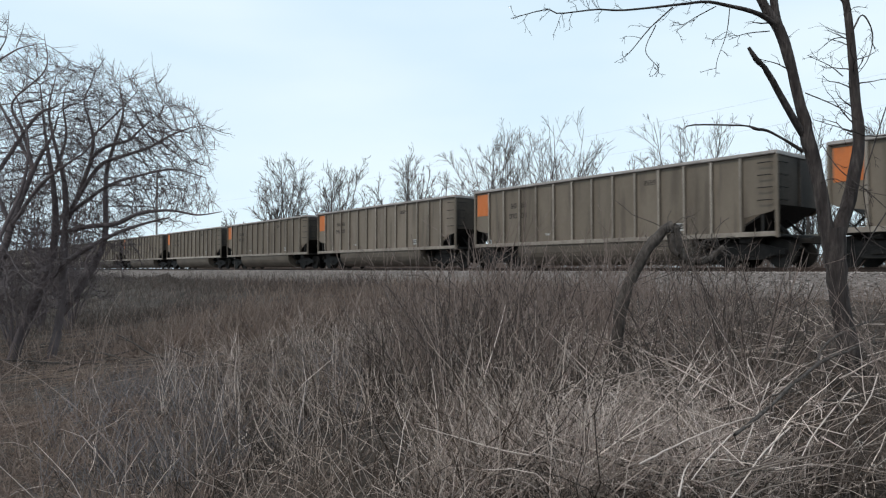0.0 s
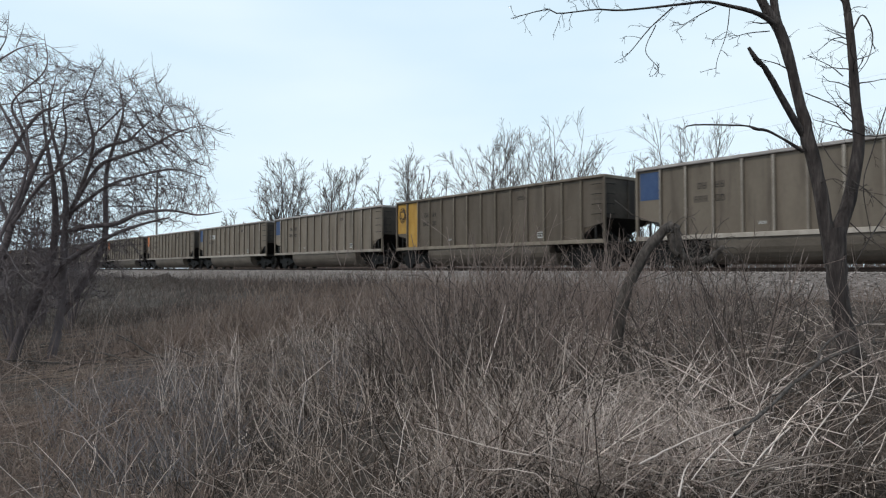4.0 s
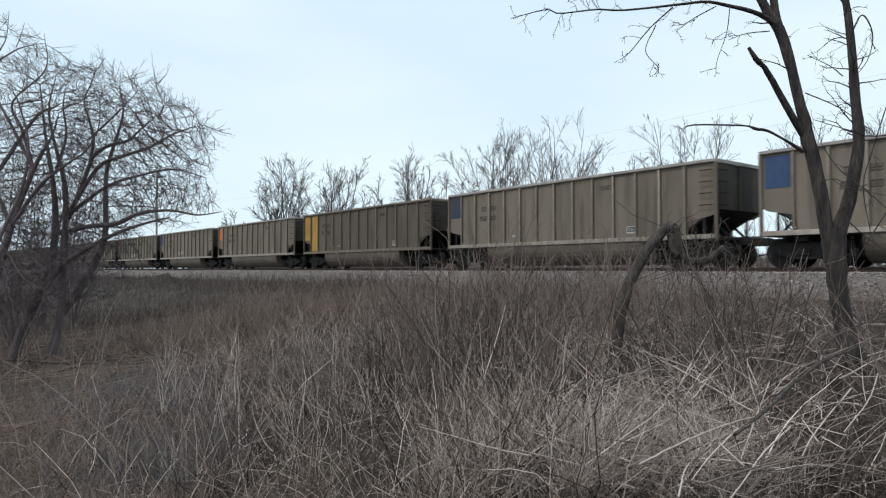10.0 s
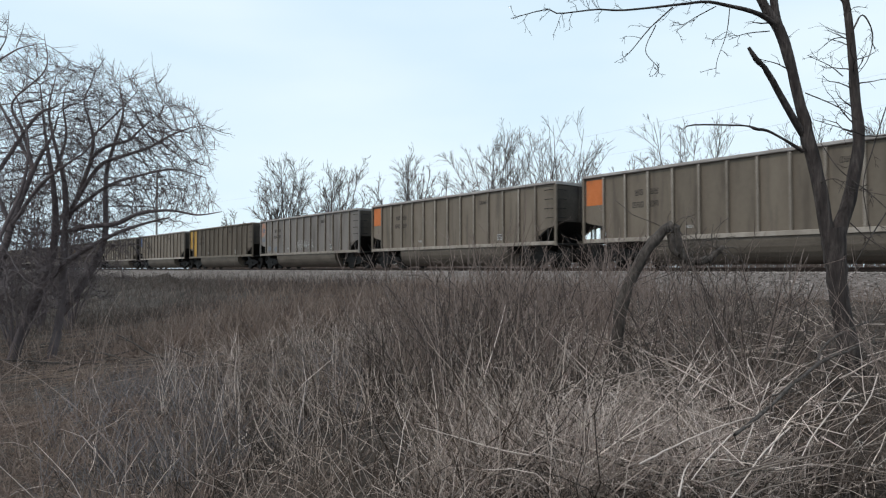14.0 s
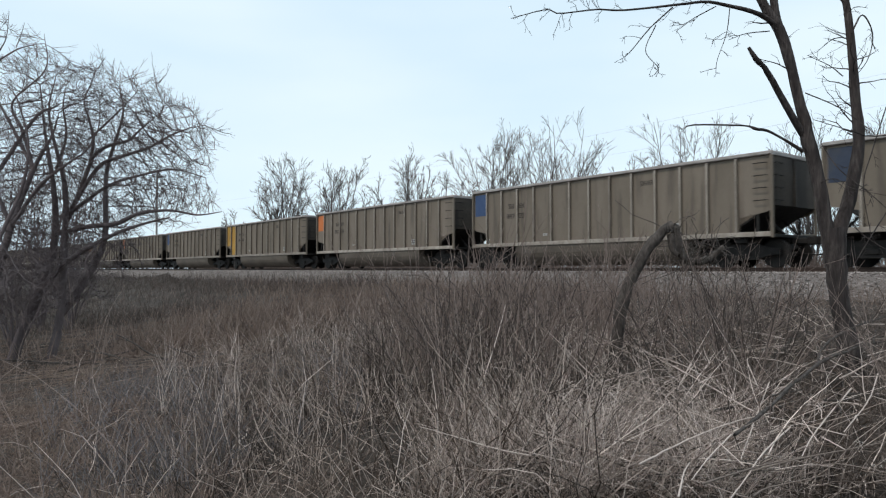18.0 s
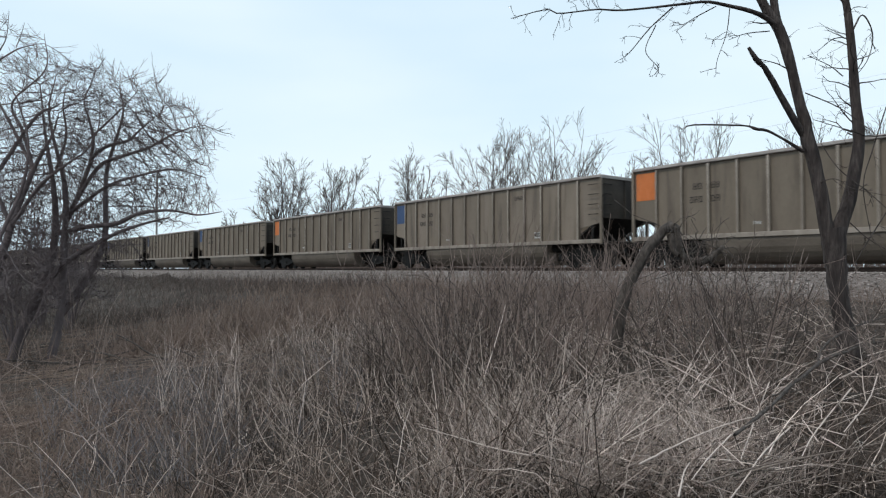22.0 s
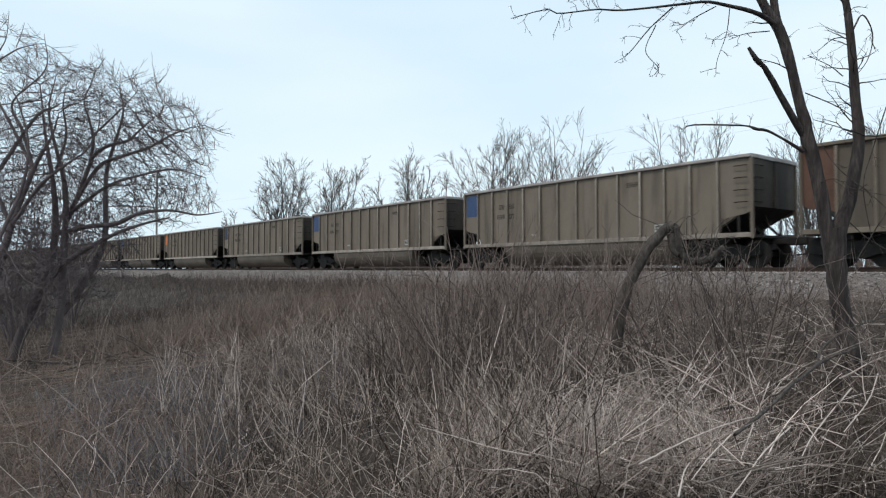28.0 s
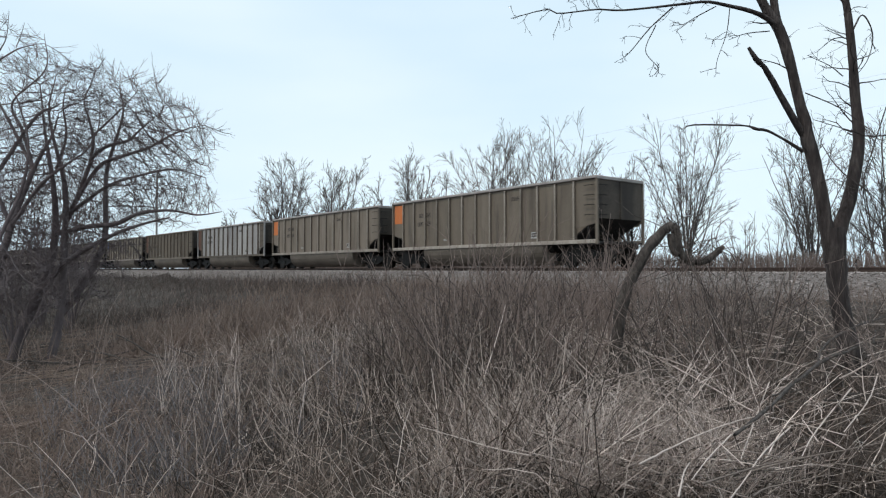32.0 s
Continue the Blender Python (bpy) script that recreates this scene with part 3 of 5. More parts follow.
    # trucks
    for s in (1, -1):
        truck = part("truck", box(bmesh.new(), -0.18, 0.18, -1.0, 1.0, 0.42, 0.72, 0.03), M_DARK, car, at=pose(s * 6.17, 0, 0))
        for w in (1, -1):
            frame_line = [(-1.16, 0.42), (-1.16, 0.6), (-0.85, 0.64), (-0.4, 0.78), (0.4, 0.78), (0.85, 0.64), (1.16, 0.6), (1.16, 0.42), (0.85, 0.42), (0.38, 0.26), (-0.38, 0.26), (-0.85, 0.42)]
            part("side_frame", prism(bmesh.new(), frame_line, "y", w * 0.96, w * 1.08), M_DARK, truck)
            part("spring_nest", box(bmesh.new(), -0.2, 0.2, w * 1.02 - 0.13, w * 1.02 + 0.13, 0.36, 0.56, 0.03), M_DARK, truck)
        for a in (1, -1):
            bm = rod(bmesh.new(), (0, -1.08, 0), (0, 1.08, 0), 0.075, 10)
            for w in (1, -1):
                m = pose(0, w * 0.78, 0, 90, 0, 0)
                bmesh.ops.create_cone(bm, cap_ends=True, segments=28, radius1=WHEEL_R, radius2=WHEEL_R, depth=0.11, matrix=m)
                bmesh.ops.create_cone(bm, cap_ends=True, segments=28, radius1=WHEEL_R + 0.028, radius2=WHEEL_R + 0.028, depth=0.03, matrix=pose(0, w * 0.71, 0, 90, 0, 0))
                bmesh.ops.create_cone(bm, cap_ends=True, segments=14, radius1=0.13, radius2=0.1, depth=0.3, matrix=m)
                box(bm, -0.02, 0.02, w * 0.84 - 0.006, w * 0.84 + 0.006, 0.12, 0.36)
            part("wheelset", bm, M_DARK, truck, at=pose(a * AXLE, 0, WHEEL_R))
    # paint and marks on both sides
    for s in (1, -1):
        turn = pose(0, 0, 0, 0, 0, 0 if s > 0 else 180)
        y = OUT - 0.098
        def bars_at(name, spec, mat, label):
            bm = bmesh.new()
            for x0, x1, z0, z1, n in spec:
                bars(bm, x0, x1, z0, z1, n, y, rng)
            part(name, bm, mat, car, label, turn)
        if livery in ("orange", "blue", "navy", "worn"):
            paint = {"orange": M_ORANGE, "blue": M_BLUE, "navy": M_NAVY, "worn": M_ORANGE_OLD}[livery]
            part("painted_panel", box(bmesh.new(), f - 0.93, f - 0.12, y, y + 0.006, 2.5, 3.52), paint, car, f"{livery} painted square" if livery != "worn" else "worn orange painted square", turn)
        if livery == "yellow":
            part("painted_panel", box(bmesh.new(), f - 0.97, f - 0.06, y, y + 0.006, 1.93, 3.57), M_YELLOW, car, "dirty yellow end panel", turn)
            part("painted_panel", box(bmesh.new(), f - 1.99, f - 1.1, y, y + 0.006, SILL + 0.12, 3.57), M_YELLOW, car, "dirty yellow end panel", turn)
        if livery == "rust":
            for way, paint, note in ((1, M_RUST, "rust-brown end panel"), (-1, M_BROWN, "dull brown end panel")):
                panel = [(way * (f - 0.03), 3.57), (way * (f - 0.03), 1.92), (way * (f - 0.2), 1.8), (way * (f - 0.97), 1.65), (way * (f - 0.97), 3.57)]
                part("painted_panel", prism(bmesh.new(), panel, "y", y, y + 0.006), paint, car, note, turn)
        dark = M_MARK
        b0 = f - 3.0 if livery != "yellow" else f - 3.1
        for row in [(b0 - 0.5, b0 - 0.14, 2.72, 2.94, 2), (b0 + 0.16, b0 + 0.54, 2.72, 2.94, 2), (b0 - 0.5, b0 - 0.14, 2.26, 2.48, 2), (b0 + 0.14, b0 + 0.66, 2.26, 2.48, 3)]:
            bars_at("reporting_mark", [row], dark, "faded black mark")
        bars_at("owner_mark", [(-f + 4.4, -f + 4.95, 3.06, 3.24, 4)], dark, "small faded black mark")
        plate = part("data_plate", box(bmesh.new(), -f + 3.28, -f + 3.7, y, y + 0.005, 1.3, 1.58), M_PALE, car, "small white-edged stencilled plate", turn)
        part("plate_field", box(bmesh.new(), -f + 3.32, -f + 3.66, y + 0.005, y + 0.008, 1.37, 1.54), M_MARK, plate)
        bm = bmesh.new()
        bars(bm, -f + 3.37, -f + 3.61, 1.41, 1.5, 3, y + 0.006, rng)
        part("plate_mark", bm, M_PALE, plate)
        bars_at("load_stencil", [(f - 4.9, f - 4.62, 1.4, 1.5, 3)], M_PALE, "small pale stencil")
        if marks == "plate":
            part("patch", box(bmesh.new(), f - 3.95, f - 2.6, y + 0.001, y + 0.0045, 2.66, 3.02), M_PALE, car, "white patch behind the marks", turn)
        if marks == "sketch":
            bm = bmesh.new()
            cx, cz = f - 0.52, 2.95
            for k in range(14):
                a, b = k * 0.4488, (k + 1) * 0.4488
                rod(bm, (cx + 0.3 * math.cos(a), y + 0.012, cz + 0.42 * math.sin(a)), (cx + 0.3 * math.cos(b), y + 0.012, cz + 0.42 * math.sin(b)), 0.018, 4)
            for i in range(12):
                a = rng.uniform(0, 6.28)
                b = a + rng.uniform(1.2, 2.4)
                rod(bm, (cx + 0.28 * math.cos(a), y + 0.012, cz + 0.36 * math.sin(a)), (cx + 0.28 * math.cos(b), y + 0.012, cz + 0.36 * math.sin(b)), 0.016, 4)
            part("scrawl", bm, M_MARK, car, "black painted scrawl on the yellow panel", turn)
        if marks == "tags":
            for x, z, w, h in ((f - 0.5, 2.95, 0.24, 0.26), (f - 1.55, 1.5, 0.3, 0.22), (f - 2.75, 1.45, 0.34, 0.24), (f - 0.55, 2.2, 0.36, 0.16)):
                bm = bmesh.new()
                ring = [(x + w * math.cos(k * 0.5236) * rng.uniform(0.7, 1.1), z + h * math.sin(k * 0.5236) * rng.uniform(0.7, 1.1)) for k in range(12)]
                prism(bm, ring, "y", y + 0.007, y + 0.011)
                part("paint_blot", bm, M_BLUEGREY, car, "faded blue-grey paint blot", turn)
        if marks in ("chalk", "tags"):
            bm = bmesh.new()
            x = f - (5.3 if marks == "chalk" else 5.9)
            for i in range(7 if marks == "chalk" else 12):
                x -= rng.uniform(0.16, 0.26)
                z0 = 1.32 + rng.uniform(0, 0.15)
                h = rng.uniform(0.25, 0.4) if marks == "chalk" else rng.uniform(0.3, 0.85)
                rod(bm, (x, y + 0.008, z0), (x + rng.uniform(-0.12, 0.12), y + 0.008, z0 + h), 0.022, 4)
                rod(bm, (x, y + 0.008, z0 + h * rng.random()), (x - 0.16, y + 0.008, z0 + h * rng.random()), 0.02, 4)
            part("scrawl", bm, M_PALE, car, "pale painted scrawl", turn)
    names = {"orange": "an orange square", "worn": "a worn-off orange square", "blue": "a blue square", "navy": "a grimy navy square", "yellow": "yellow end panels", "rust": "rust-brown end panels"}
    body = {"taupe": "dusty taupe", "grey": "weathered grey", "silver": "bare silver", "brown": "dark brown"}[style]
    tagged(car, f"{body} ribbed coal gondola with {names[livery]}", "rail car", "cars of the coal train")
    return car


# from the last car forward: livery, sheet colour, marks
TRAIN = ([("orange", "taupe", "plain"), ("orange", "taupe", "plain"), ("rust", "silver", "plain"), ("rust", "brown", "plain"), ("blue", "taupe", "plain"), ("blue", "taupe", "plain"), ("navy", "taupe", "plain"), ("orange", "taupe", "plain"), ("blue", "taupe", "plain"), ("orange", "taupe", "plain")]
         + [("orange", "taupe", "plain"), ("blue", "taupe", "plain"), ("orange", "taupe", "plain"), ("blue", "taupe", "plain"), ("navy", "taupe", "plain"), ("blue", "taupe", "plain"), ("orange", "taupe", "plain"), ("yellow", "taupe", "plain"), ("blue", "taupe", "plain"), ("orange", "taupe", "plain")]
         + [("orange", "taupe", "plain"), ("worn", "grey", "tags"), ("yellow", "brown", "plain"), ("blue", "taupe", "plain"), ("navy", "taupe", "plain"), ("yellow", "brown", "plain"), ("orange", "taupe", "plain"), ("blue", "taupe", "chalk"), ("orange", "taupe", "chalk"), ("orange", "taupe", "plain")]
         + [("blue", "taupe", "plain"), ("yellow", "brown", "sketch"), ("blue", "taupe", "plain"), ("blue", "taupe", "plate"), ("orange", "taupe", "plain"), ("orange", "taupe", "plain"), ("orange", "taupe", "plain"), ("orange", "taupe", "plain"), ("orange", "taupe", "plain"), ("orange", "taupe", "plain"), ("blue", "taupe", "plain"), ("orange", "taupe", "plain"), ("orange", "taupe", "plain"), ("blue", "taupe", "plain"), ("orange", "taupe", "plain"), ("orange", "taupe", "plain")])
REAR_START = -541.16 - BODY / 2


# small departures from an even run, second by second
SLACK = [0.35, 0.3, -0.38, -0.45, -0.35, -0.25, -0.2, -0.02, 0.02, 0.0, 0.02, 0.13, 0.2, 0.16, 0.12, 0.1, 0.1, 0.06, 0.0, 0.0, -0.04, -0.03, -0.09, -0.11, -0.07, -0.04, -0.02, 0.0, 0.0, 0.0, 0.05, 0.08, 0.05]


def travelled(t):
    return 18.0615 * t - 0.001794 * t * t - 0.0000719 * t ** 3 - 0.338 + float(np.interp(t, range(33), SLACK))


def car_pose(n, t):
    x, y, z, turn = on_track(REAR_START + PITCH * n + travelled(t))
    return pose(x, y, z, 0, 0, turn)


CARS = []


def build_train():
    made = {}
    for n, kind in enumerate(TRAIN):
        if kind in made:
            car = copy_thing(made[kind], car_pose(n, 0))
        else:
            car = made[kind] = gondola(kind[0], kind[1], 40 + n, kind[2])
            car.matrix_basis = car_pose(n, 0)
        CARS.append(car)


build_train()


# ---- trees ----
def bare_tree(name, x, y, top, half, stems, seed, label, material, tip, group, low=0.22, dense=(12, 5, 2)):
    """A leafless tree: limbs fan out from a low fork to a rounded crown, each with side branches and twigs. top: crown height over the rails."""
    rng = np.random.default_rng(seed)
    z = float(ground_z(x, y)) - 0.05
    high = top - z
    tree = new(name)
    tree.matrix_basis = pose(x, y, z)
    fork = high * low
    n = stems
    a = np.arange(n) * 2.4 + rng.uniform(0, 6.28)
    out = np.sqrt((np.arange(n) + 0.4) / n) * 0.98
    start = np.stack([np.cos(a) * 0.1, np.sin(a) * 0.1, fork * rng.uniform(0.5, 1.0, n)], 1)
    # each limb reaches the rounded outline of the crown
    end = np.stack([np.cos(a) * out * half, np.sin(a) * out * half * 0.85, high * (0.5 + 0.5 * np.sqrt(1 - out ** 2))], 1)
    way = end - start
    reach = np.linalg.norm(way, axis=1) * rng.uniform(0.86, 1.05, n)
    thick = tip * 7.5
    p0, r0 = shoots(rng, start, way * np.array([1, 1, 0.92]), reach, np.full(n, thick * 0.5), np.full(n, tip), 10, 0.06, 0.02)
    b1, b2, b3 = dense
    p1, r1 = branch_off(rng, p0, r0, b1, 0.15, 0.95, 0.3, 0.4, 0.03, 7, 0.08, 0.6, tip * 1.1)
    p2, r2 = branch_off(rng, p1, r1, b2, 0.15, 0.95, 0.48, 0.38, 0.05, 5, 0.09, 0.7, tip * 0.85)
    p3, r3 = branch_off(rng, p2, r2, b3, 0.2, 0.95, 0.55, 0.38, 0.04, 3, 0.1, 0.8, tip * 0.7)
    trunk = smooth_path([(0, 0, 0, thick), (0.03, 0.02, fork * 0.5, thick * 0.85), (0, 0, fork * 1.05, thick * 0.7)], 6)
    link_mesh("trunk", tubes("trunk", [(*trunk, 8)]), material, tree)
    for i in range(n):
        link_mesh("limb", tubes("limb", [(p0[i:i + 1], r0[i:i + 1], 5)]), material, tree)
    link_mesh("crown", tubes("crown", [(p1, r1, 4), (p2, r2, 3), (p3, r3, 3)]), material, tree, "fine bare twigs")
    return tagged(tree, label, "tree", group)


FAR = "leafless grey-brown tree standing beyond the railway bank"
FAR_TREES = [(-17.2, 72, 11.6, 4.2, 14), (-11.2, 70, 11.0, 4.3, 14), (-3.0, 62, 10.0, 4.3, 14), (1.0, 66, 9.2, 2.6, 8), (4.3, 50, 11.0, 3.9, 14), (8.4, 50, 11.5, 3.7, 14), (14.9, 54, 9.3, 1.3, 7), (13.5, 37, 8.5, 2.3, 12), (18.2, 33, 7.6, 2.5, 11), (22.6, 34, 7.9, 2.5, 11), (-37.9, 120, 10.2, 2.4, 8)]
FAR_BUSHES = [(15.2, 34, 2.6, 1.0, 7), (16.6, 33, 2.9, 1.0, 7), (20.2, 32, 3.4, 1.3, 8), (11.2, 37, 4.2, 1.2, 7), (18.6, 35, 4.2, 1.4, 8), (22.0, 31, 3.4, 1.1, 7)]
for i, (x, y, h, w, st) in enumerate(FAR_TREES):
    bare_tree("bare_tree", x, y, h, w, st, 100 + i, FAR, M_FARBARK, 0.0004 * math.hypot(x, y) ** 0.93, "bare trees beyond the track")
for i, (x, y, h, w, st) in enumerate(FAR_BUSHES):
    bare_tree("bare_shrub", x, y, h, w, st, 150 + i, "low leafless shrub beyond the railway bank", M_FARBARK, 0.0085, "shrubs beyond the track", 0.1, (6, 3, 2))


def limb_part(tree, name, points, k, sides, material, label="", gnarl=0.05):
    p, r = smooth_path(points, k)
    rng = np.random.default_rng(int(abs(p[0, 0, 0] * 1000) + k))
    r = r * rng.uniform(1 - gnarl, 1 + gnarl, r.shape)
    p = p + rng.normal(0, gnarl, p.shape) * r[:, :, None]
    link_mesh(name, tubes(name, [(p, r, sides)]), material, tree, label)
    return p, r


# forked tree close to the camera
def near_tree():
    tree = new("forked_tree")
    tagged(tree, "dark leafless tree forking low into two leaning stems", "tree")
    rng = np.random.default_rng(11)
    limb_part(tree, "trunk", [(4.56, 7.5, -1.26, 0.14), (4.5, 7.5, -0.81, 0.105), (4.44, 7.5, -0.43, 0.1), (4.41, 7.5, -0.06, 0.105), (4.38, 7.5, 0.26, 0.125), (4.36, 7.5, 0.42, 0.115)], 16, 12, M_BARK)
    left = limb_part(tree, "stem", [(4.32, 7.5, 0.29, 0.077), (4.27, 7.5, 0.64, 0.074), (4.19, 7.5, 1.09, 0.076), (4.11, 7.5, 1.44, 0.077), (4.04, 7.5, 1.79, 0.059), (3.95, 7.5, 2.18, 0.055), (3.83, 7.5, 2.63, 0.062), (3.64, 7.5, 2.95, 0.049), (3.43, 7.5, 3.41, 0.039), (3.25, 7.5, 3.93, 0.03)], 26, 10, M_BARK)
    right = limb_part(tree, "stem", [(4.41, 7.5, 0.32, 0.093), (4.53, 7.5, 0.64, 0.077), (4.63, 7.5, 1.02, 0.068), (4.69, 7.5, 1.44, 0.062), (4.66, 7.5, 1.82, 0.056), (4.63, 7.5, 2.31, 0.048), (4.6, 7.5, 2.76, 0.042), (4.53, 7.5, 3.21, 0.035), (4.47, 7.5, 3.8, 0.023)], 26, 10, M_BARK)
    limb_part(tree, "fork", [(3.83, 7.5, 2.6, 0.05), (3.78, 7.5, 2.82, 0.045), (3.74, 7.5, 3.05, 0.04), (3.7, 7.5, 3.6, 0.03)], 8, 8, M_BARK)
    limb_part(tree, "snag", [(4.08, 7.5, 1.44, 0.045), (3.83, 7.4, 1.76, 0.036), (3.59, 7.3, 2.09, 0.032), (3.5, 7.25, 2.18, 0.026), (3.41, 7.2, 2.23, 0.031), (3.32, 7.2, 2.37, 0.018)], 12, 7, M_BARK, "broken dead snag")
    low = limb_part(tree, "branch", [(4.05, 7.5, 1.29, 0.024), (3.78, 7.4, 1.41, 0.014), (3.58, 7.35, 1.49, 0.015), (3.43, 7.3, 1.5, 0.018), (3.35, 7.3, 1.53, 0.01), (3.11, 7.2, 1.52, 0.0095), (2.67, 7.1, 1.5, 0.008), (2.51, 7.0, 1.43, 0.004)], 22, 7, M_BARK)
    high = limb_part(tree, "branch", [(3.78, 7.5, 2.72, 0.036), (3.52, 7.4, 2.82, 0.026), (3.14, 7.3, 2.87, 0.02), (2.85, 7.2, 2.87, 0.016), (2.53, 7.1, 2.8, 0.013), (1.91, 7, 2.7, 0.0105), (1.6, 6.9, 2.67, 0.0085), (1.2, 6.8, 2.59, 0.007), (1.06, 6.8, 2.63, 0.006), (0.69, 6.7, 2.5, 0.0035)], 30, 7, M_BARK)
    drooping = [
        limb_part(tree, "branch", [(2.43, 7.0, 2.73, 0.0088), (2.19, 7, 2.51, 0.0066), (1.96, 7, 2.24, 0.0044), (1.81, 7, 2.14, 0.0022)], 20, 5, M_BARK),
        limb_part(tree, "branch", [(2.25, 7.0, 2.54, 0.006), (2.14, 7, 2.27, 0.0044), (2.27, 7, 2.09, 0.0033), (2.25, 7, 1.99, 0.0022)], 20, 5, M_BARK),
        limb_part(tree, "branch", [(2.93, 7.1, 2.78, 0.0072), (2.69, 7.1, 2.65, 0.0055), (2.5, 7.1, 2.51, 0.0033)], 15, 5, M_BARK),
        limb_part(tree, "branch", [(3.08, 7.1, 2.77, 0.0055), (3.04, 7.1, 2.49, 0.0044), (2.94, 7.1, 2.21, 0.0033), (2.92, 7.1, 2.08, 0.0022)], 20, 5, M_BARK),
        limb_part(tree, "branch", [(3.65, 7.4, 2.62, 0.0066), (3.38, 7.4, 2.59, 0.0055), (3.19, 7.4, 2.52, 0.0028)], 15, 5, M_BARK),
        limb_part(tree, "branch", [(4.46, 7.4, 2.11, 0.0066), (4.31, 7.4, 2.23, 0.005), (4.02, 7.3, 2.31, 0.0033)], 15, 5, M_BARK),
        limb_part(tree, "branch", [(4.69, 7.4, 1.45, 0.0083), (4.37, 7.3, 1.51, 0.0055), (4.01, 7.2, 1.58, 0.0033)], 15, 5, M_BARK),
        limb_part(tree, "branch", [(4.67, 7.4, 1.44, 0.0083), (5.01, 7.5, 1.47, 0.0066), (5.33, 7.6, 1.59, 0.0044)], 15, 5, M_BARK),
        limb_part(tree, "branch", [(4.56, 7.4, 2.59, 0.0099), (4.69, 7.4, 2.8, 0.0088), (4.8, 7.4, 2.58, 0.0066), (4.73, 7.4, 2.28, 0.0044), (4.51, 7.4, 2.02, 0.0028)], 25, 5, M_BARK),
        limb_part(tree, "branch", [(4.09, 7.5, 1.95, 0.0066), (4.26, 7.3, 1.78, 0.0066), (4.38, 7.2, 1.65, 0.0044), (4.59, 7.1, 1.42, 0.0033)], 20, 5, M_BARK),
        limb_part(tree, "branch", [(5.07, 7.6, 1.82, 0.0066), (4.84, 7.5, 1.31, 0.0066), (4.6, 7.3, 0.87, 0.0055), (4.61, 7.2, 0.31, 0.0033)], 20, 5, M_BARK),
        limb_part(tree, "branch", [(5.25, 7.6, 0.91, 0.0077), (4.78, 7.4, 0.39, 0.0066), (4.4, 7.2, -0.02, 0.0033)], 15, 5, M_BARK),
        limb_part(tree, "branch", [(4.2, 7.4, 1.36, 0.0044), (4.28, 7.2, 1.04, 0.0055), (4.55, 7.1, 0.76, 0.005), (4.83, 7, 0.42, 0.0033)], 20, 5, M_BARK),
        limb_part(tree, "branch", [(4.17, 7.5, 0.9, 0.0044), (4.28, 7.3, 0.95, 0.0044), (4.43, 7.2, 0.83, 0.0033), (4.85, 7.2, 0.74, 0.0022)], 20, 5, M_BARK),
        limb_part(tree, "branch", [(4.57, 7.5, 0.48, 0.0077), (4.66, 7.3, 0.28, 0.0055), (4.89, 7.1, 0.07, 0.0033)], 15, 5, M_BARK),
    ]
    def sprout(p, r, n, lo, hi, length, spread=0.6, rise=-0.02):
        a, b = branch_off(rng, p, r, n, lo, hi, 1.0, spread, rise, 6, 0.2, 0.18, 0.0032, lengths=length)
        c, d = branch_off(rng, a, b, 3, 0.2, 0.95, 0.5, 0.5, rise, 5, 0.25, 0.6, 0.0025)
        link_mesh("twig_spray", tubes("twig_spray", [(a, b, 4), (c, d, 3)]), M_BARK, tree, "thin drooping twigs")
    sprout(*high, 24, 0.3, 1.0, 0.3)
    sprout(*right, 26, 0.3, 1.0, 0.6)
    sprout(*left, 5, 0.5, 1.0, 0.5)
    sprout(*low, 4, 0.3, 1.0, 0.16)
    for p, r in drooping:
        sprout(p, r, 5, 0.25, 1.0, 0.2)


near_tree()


def hooked_branch():
    bend = new("bent_trunk")
    tagged(bend, "bare grey trunk bent over into a drooping hook", "dead tree")
    p, r = limb_part(bend, "trunk", [(2.02, 8, -1.37, 0.087), (2.07, 8, -0.86, 0.074), (2.17, 8, -0.36, 0.069), (2.37, 8, 0.09, 0.065), (2.6, 8, 0.38, 0.065), (2.75, 8, 0.47, 0.062), (2.8, 8, 0.36, 0.057), (2.83, 8, 0.18, 0.053), (2.96, 8, 0.05, 0.048), (3.13, 8, 0.06, 0.046), (3.27, 8, 0.16, 0.039), (3.35, 8, 0.23, 0.026)], 40, 10, M_HOOK, gnarl=0.1)
    limb_part(bend, "stub", [(2.72, 8, 0.38, 0.044), (2.74, 7.98, 0.21, 0.045), (2.79, 7.95, 0.13, 0.03)], 8, 7, M_HOOK)
    a, b = branch_off(np.random.default_rng(4), p, r, 46, 0.4, 0.98, 1.0, 0.85, 0.0, 7, 0.3, 0.06, 0.0052, lengths=0.8)
    for i in range(len(a)):
        link_mesh("twig", tubes("twig", [(a[i:i + 1], b[i:i + 1], 4)]), M_HOOK, bend)


hooked_branch()


